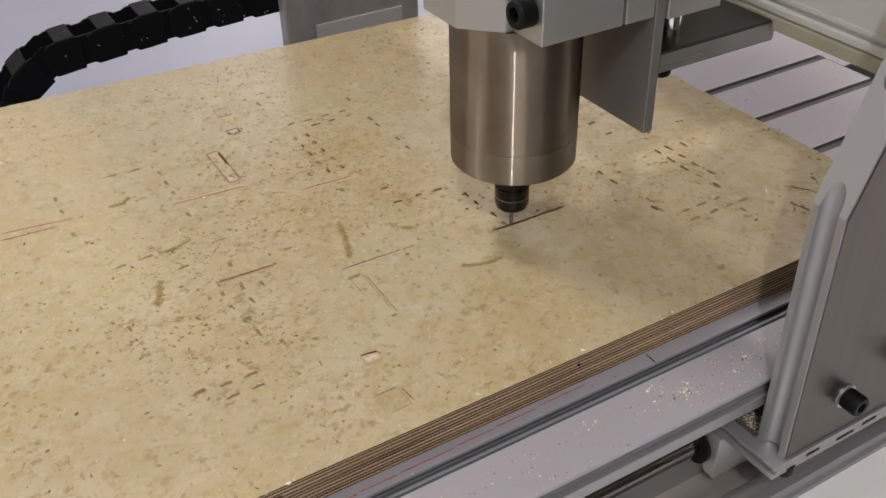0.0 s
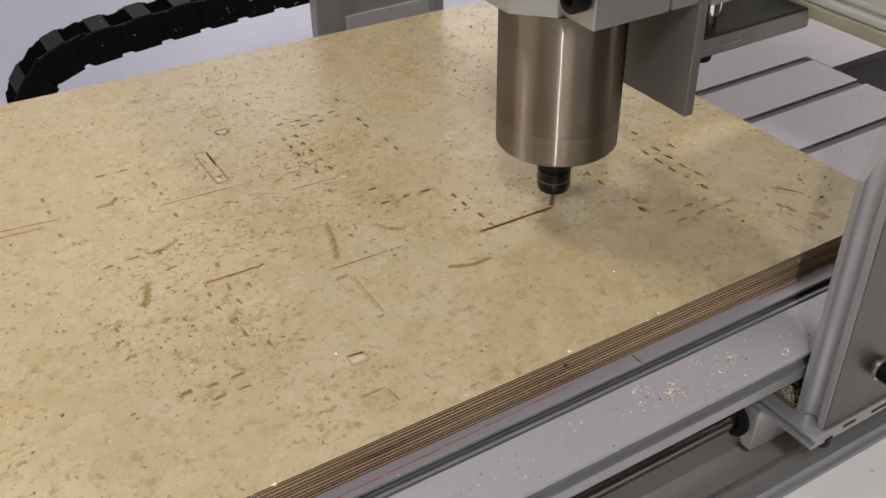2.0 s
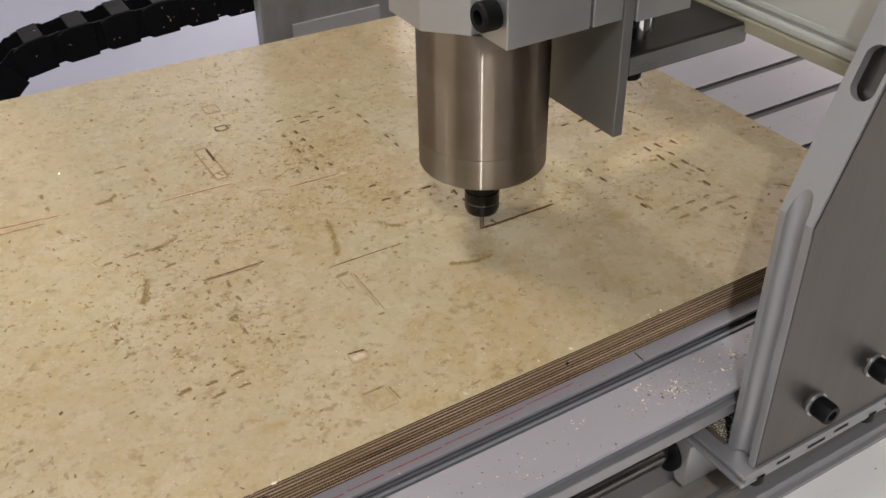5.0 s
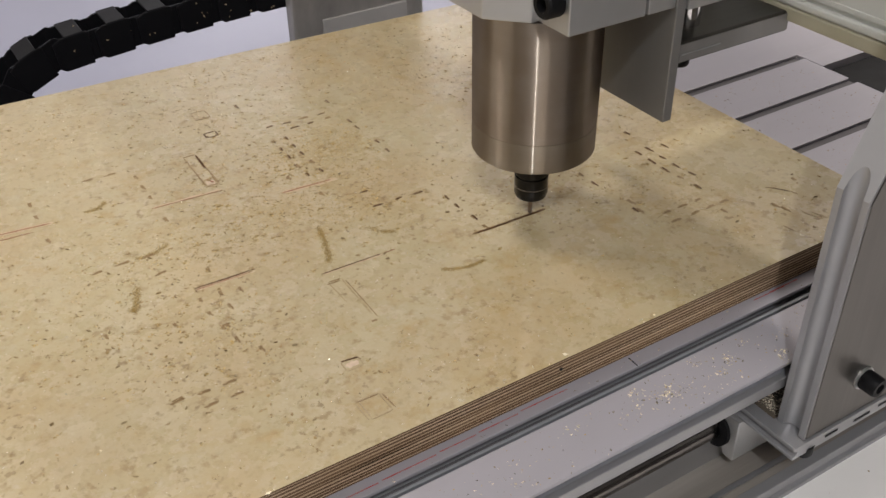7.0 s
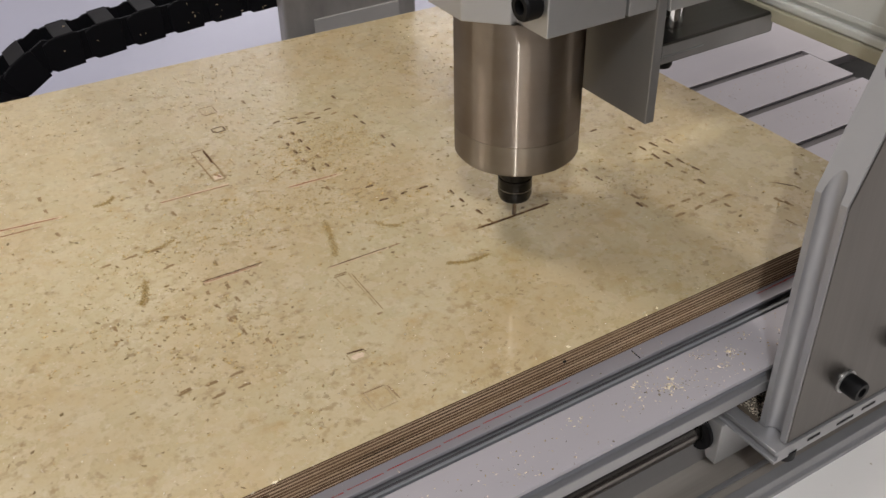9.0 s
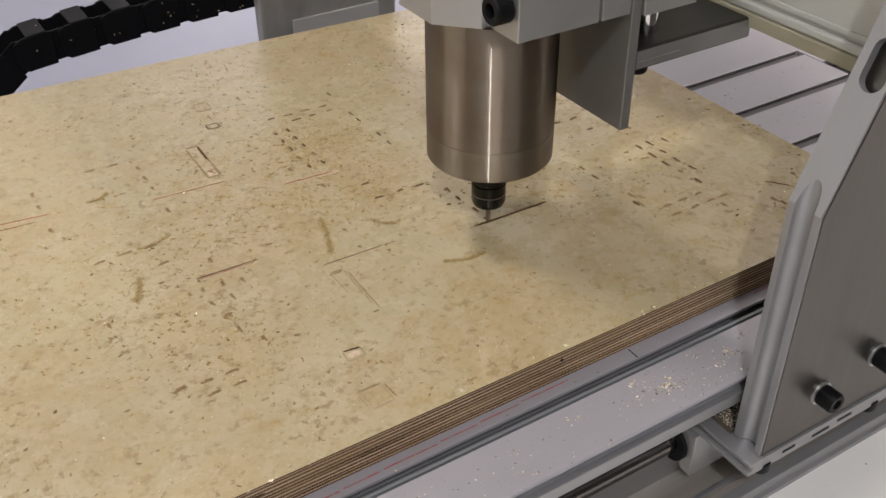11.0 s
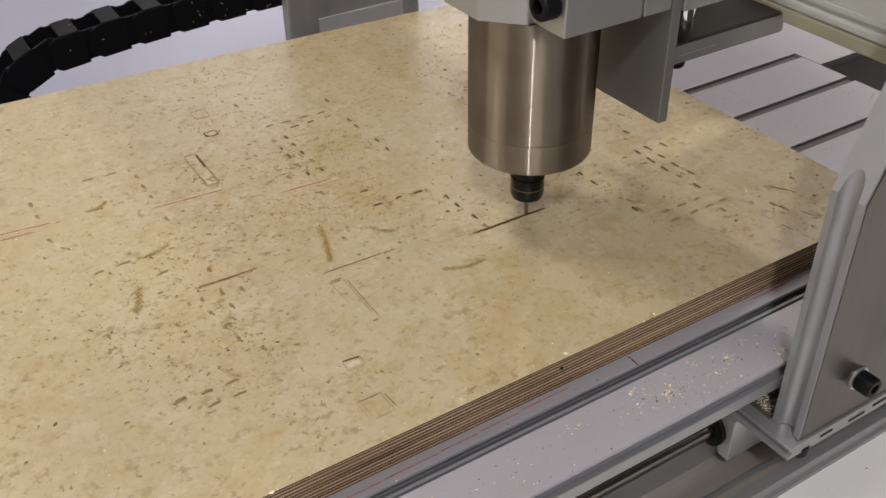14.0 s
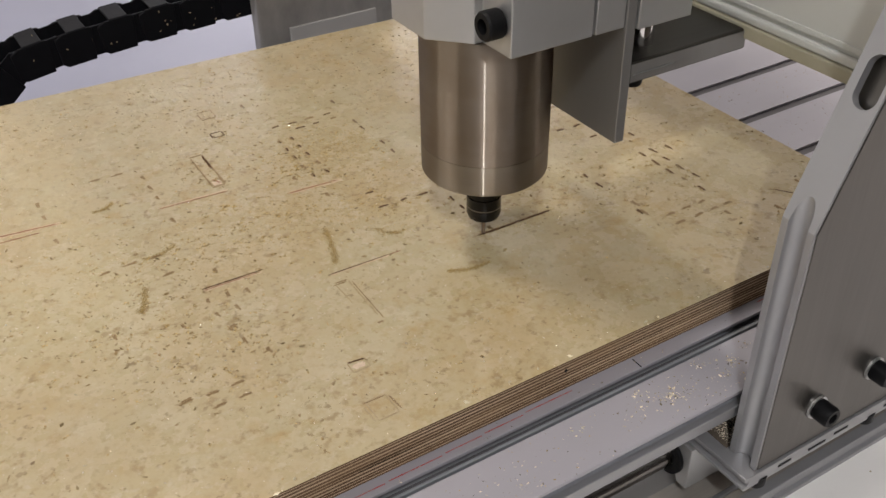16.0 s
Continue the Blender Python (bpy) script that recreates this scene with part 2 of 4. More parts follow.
NUT = material("black_collet_steel", (0.012, 0.012, 0.014), 0.25, 0.6, scale=60)
CHAIN = material("black_plastic", (0.004, 0.004, 0.006), 0.7, scale=40, bump=0.05)
CABLE = material("cable_sheath", (0.030, 0.034, 0.042), 0.4, scale=40)
CHAIN_TOP = material("dark_grey_plastic", (0.014, 0.014, 0.017), 0.6, scale=40, bump=0.05)
# The rear bench's blue is the cooler, dimmer back light put into colour.
TABLE_REAR_TINT = material("cool_light_laminate", (0.365, 0.375, 0.48), 0.45, dark=(0.33, 0.34, 0.44), scale=3, amount=0.5, bump=0.02)
TABLE = material("white_laminate", (0.93, 0.91, 0.90), 0.45, dark=(0.88, 0.86, 0.85), scale=3, amount=0.5, bump=0.02)
PAINT = material("cream_paint", (0.62, 0.62, 0.58), 0.4, dark=(0.55, 0.55, 0.51), scale=8, bump=0.02)
# Yellowish lip, its colour darkened for the shade under the beam.
LIP = material("shaded_cream_lip", (0.47, 0.44, 0.33), 0.35, dark=(0.34, 0.31, 0.21), scale=25)
WALL = material("wall_paint", (0.80, 0.79, 0.78), 0.8, scale=4)
DARKWALL = material("dark_unseen_surface", (0.16, 0.15, 0.145), 0.7, scale=4)
RED = material("red_pencil", (0.50, 0.06, 0.06), 0.7, dark=(0.42, 0.25, 0.25), scale=300, amount=0.9)
# Glints put into the chips' colour: near-white and metallic.
GLINT = material("glint_chip", (1.0, 0.95, 0.84), 0.28, 0.9, scale=300, island=0.15)
WOOD_FLECK = material("wood_fleck", (0.40, 0.31, 0.19), 0.7, scale=300, island=0.6)
FLAKE = material("tan_flake", (0.50, 0.39, 0.22), 0.3, dark=(0.36, 0.26, 0.13), scale=400, amount=1.0, island=0.25)
FLAKE_BROWN = material("brown_flake", (0.34, 0.235, 0.115), 0.4, dark=(0.44, 0.32, 0.17), scale=500, amount=1.0, island=0.4)
BIT = material("carbide", (0.32, 0.26, 0.22), 0.35, 0.9, scale=200)


for plain in (CHAIN, CHAIN_TOP, BLACK, SCORE, SCORE_PALE, SCORE_RED, SCORE_FAINT, SCORE_BARE, CHIP_DARK, CHIP_TAN):
    plain.node_tree.nodes["Principled BSDF"].inputs["Specular IOR Level"].default_value = 0.18


# ---- helpers for shapes ----
def mesh_of(name, bm, mat):
    me = bpy.data.meshes.new(name)
    bm.normal_update()
    bm.to_mesh(me)
    bm.free()
    me.materials.append(mat)
    return me


def part(name, bm, mat, parent=None, label=""):
    ob = new(name, mesh_of(name, bm, mat))
    if parent:
        ob.parent = parent
    return tagged(ob, label)


def box(x0, x1, y0, y1, z0, z1, bevel=0.0, bm=None):
    bm = bm or bmesh.new()
    vs = bmesh.ops.create_cube(bm, size=1)["verts"]
    for v in vs:
        v.co = Vector((x0 + (v.co.x + 0.5) * (x1 - x0), y0 + (v.co.y + 0.5) * (y1 - y0), z0 + (v.co.z + 0.5) * (z1 - z0)))
    if bevel:
        es = {e for v in vs for e in v.link_edges}
        bmesh.ops.bevel(bm, geom=list(es), offset=bevel, segments=2, affect="EDGES", profile=0.5)
    return bm


def prism(pts, axis, a, b, bevel=0.0, bm=None):
    """A polygon swept along an axis from a to b; pts are the two other coordinates in order x, y, z."""
    bm = bm or bmesh.new()

    def at(p, v):
        return {"x": (v, p[0], p[1]), "y": (p[0], v, p[1]), "z": (p[0], p[1], v)}[axis]
    lo = [bm.verts.new(at(p, a)) for p in pts]
    hi = [bm.verts.new(at(p, b)) for p in pts]
    fs = [bm.faces.new(lo), bm.faces.new(hi)]
    for i in range(len(pts)):
        j = (i + 1) % len(pts)
        fs.append(bm.faces.new((lo[i], lo[j], hi[j], hi[i])))
    bmesh.ops.recalc_face_normals(bm, faces=fs)
    if bevel:
        es = {e for f in fs for e in f.edges}
        bmesh.ops.bevel(bm, geom=list(es), offset=bevel, segments=2, affect="EDGES", profile=0.5)
    return bm


def lathe(profile, n=64, m=None, bm=None):
    """Rings of (radius, z) about the z axis, then moved by m; smooth but for sharp profile corners."""
    bm = bm or bmesh.new()
    rings = []
    for r, z in profile:
        if r < 1e-6:
            rings.append([bm.verts.new((0, 0, z))])
        else:
            rings.append([bm.verts.new((r * math.cos(2 * math.pi * k / n), r * math.sin(2 * math.pi * k / n), z)) for k in range(n)])
    made = [v for r in rings for v in r]
    for a, b in zip(rings, rings[1:]):
        for k in range(n):
            j = (k + 1) % n
            if len(a) == 1 and len(b) == 1:
                continue
            if len(a) == 1:
                f = bm.faces.new((a[0], b[j], b[k]))
            elif len(b) == 1:
                f = bm.faces.new((a[k], a[j], b[0]))
            else:
                f = bm.faces.new((a[k], a[j], b[j], b[k]))
            f.smooth = True
    bmesh.ops.recalc_face_normals(bm, faces=list({f for v in made for f in v.link_faces}))
    for e in {e for v in made for e in v.link_edges}:
        if len(e.link_faces) == 2 and e.calc_face_angle() > 0.6:
            e.smooth = False
    if m:
        bmesh.ops.transform(bm, matrix=m, verts=made)
    return bm


def thing(name, label, category, group="", kind=""):
    return tagged(new(name), label, category, group, kind)


# ---- room ----
def room():
    # Unseen walls, ceiling and floor added to bounce light; south is dark for reflections.
    part_of = [
        ("wall_north", box(-3, 0.2, 2.5, 2.6, -0.9, 1.75), WALL),
        ("wall_north_east", box(2.0, 3, 2.5, 2.6, -0.9, 1.75), WALL),
        ("wall_north_low", box(0.2, 2.0, 2.5, 2.6, -0.9, 0.10), WALL),
        ("wall_north_top", box(0.2, 2.0, 2.5, 2.6, 0.86, 1.75), WALL),
        ("wall_south", box(-3, 3, -2.6, -2.5, -0.9, 1.75), DARKWALL),
        ("wall_west", box(-3.1, -3, -2.5, -0.40, -0.9, 1.75), WALL),
        ("wall_west_far", box(-3.1, -3, 1.65, 2.5, -0.9, 1.75), WALL),
        ("wall_west_low", box(-3.1, -3, -0.40, 1.65, -0.9, -0.05), WALL),
        ("wall_west_top", box(-3.1, -3, -0.40, 1.65, 1.55, 1.75), WALL),
        ("wall_east", box(3, 3.1, -2.5, 2.5, -0.9, 1.75), WALL),
        ("ceiling", box(-3, 3, -2.5, 2.5, 1.76, 1.86), WALL),
        ("floor", box(-3, 3, -2.5, 2.5, -1.0, -0.91), DARKWALL),
    ]
    for name, bm, mat in part_of:
        tagged(part(name, bm, mat), "plain matt surface added out of view to bounce light", name.split("_")[0], kind="structure")
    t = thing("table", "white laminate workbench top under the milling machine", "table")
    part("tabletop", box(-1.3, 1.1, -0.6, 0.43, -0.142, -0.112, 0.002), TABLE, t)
    # Same bench, split so that its rear carries the light's tint.
    part("tinted_rear_top", box(-1.3, 1.1, 0.431, 1.5, -0.142, -0.112, 0.002), TABLE_REAR_TINT, t, "rear part of the white top, tinted for cool dim light")
    for x in (-1.2, 1.0):
        for y in (-0.5, 1.4):
            part("leg", box(x - 0.03, x + 0.03, y - 0.03, y + 0.03, -0.91, -0.142), RAIL_ALU, t)


# ---- machine base ----
BED_TOP = -0.018


def slot_bed():
    t = thing("slotted_bed", "silver anodised aluminium T-slot bed strewn with wood chips", "machine bed")
    edges = [(-0.047, -0.0165), (-0.0085, 0.044), (0.0505, 0.0945), (0.1025, 0.147), (0.155, 0.199), (0.207, 0.30), (0.308, 0.405)]
    for a, b in edges:
        part("bed_rib", box(-0.95, 0.32 if a > 0.2 else 0.152, a, b, BED_TOP - 0.0022, BED_TOP, 0.0004), BED, t)
    part("bed_core", box(-0.95, 0.152, -0.0445, 0.405, -0.032, -0.0275), SLOT, t, "shadowed grey floor of the slots")
    for a, b in edges:
        w = 0.006
        mid = (a + b) / 2
        part("web", box(-0.95, 0.152, mid - w, mid + w, -0.0275, BED_TOP - 0.0022), SLOT, t)
    # Raised floors, dark in colour in place of the slots' deep shade.
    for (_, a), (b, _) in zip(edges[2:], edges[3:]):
        part("slot_floor", box(-0.95, 0.152, a - 0.002, b + 0.002, -0.0262, -0.0204), SLOT_SHADE, t, "raised slot floor with shade in its grey")
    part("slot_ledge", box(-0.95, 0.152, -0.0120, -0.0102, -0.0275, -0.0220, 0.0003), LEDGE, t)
    part("slot_floor", box(-0.95, 0.152, -0.0100, -0.0075, -0.0262, -0.0238), SLOT_SHADE, t, "raised slot floor with shade in its grey")
    part("edge_lip", box(-0.95, 0.152, -0.0485, -0.0446, -0.0335, -0.0262, 0.0005), EDGE_ALU, t)
    for x0, x1, y in ((-0.47, -0.41, -0.0062), (-0.408, -0.372, -0.0054), (-0.370, -0.352, -0.0050), (-0.350, -0.322, -0.0046), (-0.320, -0.30, -0.0040), (-0.298, -0.276, -0.0034), (-0.274, -0.246, -0.0026), (-0.118, -0.095, -0.0022), (-0.106, -0.084, -0.0018)):
        part("red_pencil_line", box(x0, x1, y - 0.0003, y + 0.0003, BED_TOP + 0.00005, BED_TOP + 0.00018), RED, t, "thin red pencil line")
    part("pencil_tick", box(-0.2064, -0.2058, -0.0082, -0.0012, BED_TOP + 0.00005, BED_TOP + 0.00018), BLACK, t)
    part("end_plate", box(0.1525, 0.32, 0.181, 0.2069, -0.030, BED_TOP), BED, t)
    # Black block fills the dark opening past the bed; its darkness is colour.
    part("opening_fill", box(0.153, 0.32, 0.0, 0.179, -0.06, -0.0225, 0.001), BLACK, t)


def base_frame():
    t = thing("base_rail", "grey aluminium base profile with a polished round guide shaft", "linear rail")
    part("web_wall", box(-0.95, 0.35, 0.012, 0.022, -0.1002, -0.0345), SLOT, t)
    part("base_plate", box(-0.95, 0.35, -0.0515, 0.022, -0.1119, -0.1003, 0.0006), BASE, t)
    part("outer_flange", prism([(-0.052, -0.1119), (-0.0592, -0.1119), (-0.0592, -0.1085), (-0.0570, -0.1078), (-0.0570, -0.1045), (-0.0582, -0.1040), (-0.0582, -0.0985), (-0.052, -0.0985)], "x", -0.95, 0.35, 0.0005), EDGE_ALU, t, "stepped aluminium outer flange")
    part("inner_ridge", box(-0.95, 0.35, -0.047, -0.044, -0.1002, -0.0985, 0.0005), RAIL_ALU, t)
    part("guide_shaft", lathe([(0, -0.65), (0.006, -0.65), (0.006, 0.65), (0, 0.65)], 40, pose(-0.30, -0.022, -0.0760, 0, 90, 0)), SHAFT, t, "polished steel round guide shaft")
    part("shaft_support", prism([(-0.025, -0.1002), (-0.015, -0.1002), (-0.0175, -0.079), (-0.0225, -0.079)], "x", -0.95, 0.35), RAIL_ALU, t)
    f = thing("far_base_rail", "grey aluminium base profile behind the bed", "linear rail")
    part("base_plate", box(-0.95, 0.35, 0.405, 0.46, -0.1119, -0.065), RAIL_ALU, f)


# ---- work piece ----
BOARD_L = -1.0


def board_outline(inset):
    """The back edge is skewed out of square to fit the camera's view."""
    return [(BOARD_L, inset), (-inset, inset), (-inset, 0.412 - inset), (BOARD_L, 0.458 - inset)]


def ply_board():
    t = thing("plywood_board", "film-faced plywood sheet, scored and scattered with chips", "plywood board")
    rnd = random.Random(3)
    z0 = -0.018
    for k in range(19):
        dark = k % 2 == 0
        h = 0.00112 if dark else 0.00076
        h *= rnd.uniform(0.82, 1.15)
        z1 = 0.0 if k == 18 else min(-0.0006, z0 + h)
        inset = rnd.uniform(0.0001, 0.0004)
        part("veneer", prism(board_outline(inset), "z", z0, z1 - 0.00001), PLY_TOP if k in (12, 14, 16, 18) else PLY_DARK if dark else PLY_LIGHT, t)
        z0 = z1
    # dark knots, torn fibres and a black spot in the sawn edge
    for x0, x1, z in ((-0.362, -0.336, -0.0096), (-0.412, -0.403, -0.0052)):
        n = 12
        xs = [x0 + (x1 - x0) * k / n for k in range(n + 1)]
        up = [(x, z + 0.00045 * rnd.uniform(0.4, 1.0) * math.sin(math.pi * (k + 0.6) / (n + 1.2))) for k, x in enumerate(xs)]
        down = [(x, z - 0.00045 * rnd.uniform(0.4, 1.0) * math.sin(math.pi * (k + 0.6) / (n + 1.2))) for k, x in enumerate(xs)]
        part("knot", prism(down + up[::-1], "y", -0.0001, 0.0012), KNOT, t, "dark knot in the sawn edge")
    part("black_spot", lathe([(0, 0), (0.0009, 0), (0.0009, 0.0012), (0, 0.0012)], 14, pose(-0.2485, 0.0010, -0.0058, 90, 0, 0)), BLACK, t)
    part("face_film", prism(board_outline(-0.0002), "z", 0, 0.0004, 0.00015), FILM, t, "glossy yellow-brown resin face film")
    return t


# ---- gantry ----
def socket_bolt(parent, m, r=0.0055, h=0.009, washer=0.0):
    if washer:
        part("washer", lathe([(0.004, 0), (washer, 0), (washer, 0.0012), (0.004, 0.0012)], 32, m), ALU, parent, "bright steel washer")
    b = part("bolt", lathe([(0, 0.0012), (r * 0.96, 0.0012), (r, 0.002), (r, 0.0012 + h - 0.0012), (r * 0.88, 0.0012 + h), (r * 0.52, 0.0012 + h), (r * 0.5, h * 0.45), (0, h * 0.45)], 32, m), BLACK, parent, "black socket-head bolt")
    return b


PLATE_Y0, PLATE_Y1, KINK_X, KINK_Z = -0.0685, -0.0515, 0.040, 0.0885


def groove(y):
    """Depth of the half-round channel in the front edge."""
    u = (y + 0.0600) / 0.0050
    return 0.0048 * math.sqrt(max(0.0, 1 - u * u)) if abs(u) < 1 else 0.0


def slope_face(parent):
    """The sloping front edge of the side plate: a slotted hole through it, the channel running out at its foot."""
    bm = bmesh.new()
    low, top = Vector((KINK_X, 0, KINK_Z)), Vector((0.1065, 0, 0.2600))
    way = (top - low).normalized()
    back = Vector((way.z, 0, -way.x)) * 0.0046

    def at(y, d):
        p = low + way * d
        return Vector((p.x, y, p.z))
    size = (top - low).length
    mid, hw, hh = 0.0635, 0.0056, 0.0112
    oval = [at(-0.0612 + hw * math.cos(a), mid + (hh - hw) * (1 if math.sin(a) > 0 else -1) + hw * math.sin(a)) for a in [2 * math.pi * (k + 0.5) / 28 for k in range(28)]]
    ys = [PLATE_Y0 + (PLATE_Y1 - PLATE_Y0) * k / 40 for k in range(41)]
    foot = [at(y, groove(y) / way.x) for y in ys]
    rim = foot + [at(PLATE_Y1, size), at(PLATE_Y0, size)]
    loops = {}
    for key, off in (("front", Vector()), ("back", back)):
        edges = []
        for pts, nm in ((rim, "rim"), (oval, "oval")):
            vs = [bm.verts.new(p + off) for p in pts]
            loops[key, nm] = vs
            edges += [bm.edges.new((vs[k], vs[(k + 1) % len(vs)])) for k in range(len(vs))]
        bmesh.ops.triangle_fill(bm, use_beauty=True, edges=edges)
    for nm in ("rim", "oval"):
        a, b = loops["front", nm], loops["back", nm]
        for k in range(len(a)):
            j = (k + 1) % len(a)
            bm.faces.new((a[k], a[j], b[j], b[k]))
    bmesh.ops.recalc_face_normals(bm, faces=bm.faces)
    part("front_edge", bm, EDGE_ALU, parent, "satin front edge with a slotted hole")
    # the upright channelled bar below it
    bm = bmesh.new()
    rows = [[bm.verts.new((KINK_X + groove(y), y, z)) for y in ys] for z in (-0.052, 0.0)]
    rows.append([bm.verts.new((KINK_X + groove(y), y, KINK_Z + groove(y) * way.z / way.x)) for y in ys])
    for a, b in zip(rows, rows[1:]):
        for k in range(40):
            bm.faces.new((a[k], a[k + 1], b[k + 1], b[k])).smooth = 8 < k < 31
    rear = [[bm.verts.new((0.0462, y, z)) for z in (-0.052, 0.0, KINK_Z)] for y in (PLATE_Y0, PLATE_Y1)]
    for side, k in ((rear[0], 0), (rear[1], 40)):
        for r in range(2):
            bm.faces.new((rows[r][k], rows[r + 1][k], side[r + 1], side[r]))
    bmesh.ops.recalc_face_normals(bm, faces=bm.faces)
    part("channel_edge", bm, EDGE_ALU, parent, "satin channelled front edge, colour paled as lit")


def gantry():
    t = thing("gantry", "aluminium milling-machine gantry with brushed side plates", "gantry")
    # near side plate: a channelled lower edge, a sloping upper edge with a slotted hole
    # Face darkened and front edges paled in colour for how light falls.
    sp = part("side_plate", prism([(0.0414, -0.052), (0.22, -0.052), (0.22, 0.26), (0.1082, 0.26), (0.0414, 0.0880)], "y", PLATE_Y0 - 0.0006, PLATE_Y0 + 0.0006, 0.0003), PLATE, t, "brushed aluminium side plate, colour darkened for shade")
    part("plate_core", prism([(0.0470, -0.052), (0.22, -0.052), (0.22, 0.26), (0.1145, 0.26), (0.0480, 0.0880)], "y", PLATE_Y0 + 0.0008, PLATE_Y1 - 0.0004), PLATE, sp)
    slope_face(sp)
    foot = part("foot", prism([(0.0322, -0.061), (0.0322, -0.0592), (0.0348, -0.0585), (0.0348, -0.0556), (0.0322, -0.0549), (0.0322, -0.0525), (0.20, -0.0525), (0.20, -0.061)], "y", -0.0704, -0.030, 0.0004), EDGE_ALU, t, "pale grooved aluminium foot bar")
    part("tray", box(0.0395, 0.19, -0.0500, -0.0305, -0.0524, -0.0520), TRAY, foot, "dark dusty tray between foot and plate")
    # Black strips on the foot's side give the recesses' shade as colour.
    for x0, x1, z in ((0.0555, 0.0645, -0.0562), (0.0775, 0.0900, -0.0572), (0.0965, 0.1070, -0.0562), (0.1360, 0.1480, -0.0570)):
        part("slot", box(x0, x1, -0.0707, -0.07045, z - 0.0008, z + 0.0008), BLACK, foot, "narrow black strip for a slot's shade on the foot's edge")
    for x in (0.0455, 0.1270):
        part("foot_screw", lathe([(0, 0), (0.0046, 0), (0.0052, 0.001), (0.0052, 0.0068), (0, 0.0068)], 24, pose(x, -0.0662, -0.0655)), BLACK, foot, "black screw head")
    for x, z in ((0.0755, -0.0265), (0.1155, -0.0205)):
        socket_bolt(sp, pose(x, -0.0691, z, 90, 0, 0), 0.0056, 0.0092, 0.0066)
    # bearing
    br = part("bearing_block", prism([(-0.0375, -0.0612), (-0.003, -0.0612), (-0.003, -0.084), (-0.010, -0.090), (-0.0135, -0.0815), (-0.0270, -0.0815), (-0.0305, -0.090), (-0.0375, -0.090)], "x", 0.030, 0.095, 0.0006), ALU, t)
    part("seal", lathe([(0.0065, 0), (0.0115, 0), (0.0115, 0.003), (0.0065, 0.003)], 32, pose(0.0275, -0.022, -0.0755, 0, 90, 0)), BLACK, br, "black rubber bearing seal")
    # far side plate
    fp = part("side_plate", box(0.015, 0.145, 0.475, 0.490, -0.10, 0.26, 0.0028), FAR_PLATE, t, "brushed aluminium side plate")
    part("cover_strip", box(0.042, 0.126, 0.4725, 0.475, -0.05, -0.011, 0.0008), FAR_STRIP, fp, "paler milled cover strip")
    part("foot", box(0.0, 0.15, 0.43, 0.474, -0.06, -0.052, 0.0008), RAIL_ALU, t)
    # beam
    part("beam", box(0.139, 0.20, -0.0495, 0.4745, 0.113, 0.26, 0.001), PAINT, t, "cream painted cross beam")
    part("beam_lip", box(0.1345, 0.1388, -0.0495, 0.4745, 0.1035, 0.1112, 0.0010), LIP, t)
    part("beam_ridge", box(0.1352, 0.1388, -0.0495, 0.4745, 0.1117, 0.1165, 0.0012), PAINT, t)
    part("beam_ridge", box(0.1376, 0.1388, -0.0495, 0.4745, 0.1185, 0.1215, 0.0005), PAINT, t)
    return t


def z_carriage():
    t = thing("z_carriage", "grey aluminium vertical slide with steel guide rods", "slide carriage")
    part("back_plate", box(0.0475, 0.0535, 0.063, 0.162, 0.067, 0.26, 0.0005), MID_PLATE, t, "dark brushed aluminium plate")
    part("slide_block", box(0.0545, 0.089, 0.062, 0.163, 0.128, 0.26, 0.0006), ALU, t)
    # Dark top and paler front face carry the plate's shade in colour.
    bp = part("bottom_plate", box(0.0555, 0.1370, 0.066, 0.160, 0.097, 0.109, 0.0012), SHADED_STEEL, t)
    part("front_face", box(0.0562, 0.1362, 0.0655, 0.0659, 0.0982, 0.1078), MID_PLATE, bp, "brushed grey front face")
    # Bright strip painted in for the highlight along the edge.
    part("edge_highlight", box(0.0575, 0.0850, 0.0652, 0.0654, 0.1020, 0.1025), RAIL_ALU, bp, "thin bright strip put in as the plate edge's highlight")
    for y in (0.084, 0.141):
        part("guide_rod", lathe([(0.0068, 0.109), (0.0068, 0.1279)], 32, pose(0.0775, y, 0)), CHROME, t, "polished steel guide rod")
    socket_bolt(t, pose(0.066, 0.075, 0.0968, 180, 0, 0), 0.0055, 0.004)
    return t


AXIS_Y = 0.1125


def spindle_clamp():
    t = thing("spindle_clamp", "silver aluminium clamp block holding the spindle", "clamp")
    y0 = AXIS_Y
    outer = [(-0.0405, 0.0235), (-0.0405, -0.0075), (-0.024, -0.0255), (-0.0195, -0.0255), (-0.0195, -0.0485), (0.0275, -0.0485),
             (0.0275, -0.0335), (0.0295, -0.0335), (0.0295, -0.0485), (0.0472, -0.0485), (0.0472, 0.0485), (-0.022, 0.0455)]
    part("body", prism([(x, y0 + y) for x, y in outer], "z", 0.1302, 0.20, 0.0006), ALU, t)
    socket_bolt(t, pose(-0.0196, y0 - 0.0405, 0.1455, 0, -90, 0), 0.0070, 0.0092)
    return t


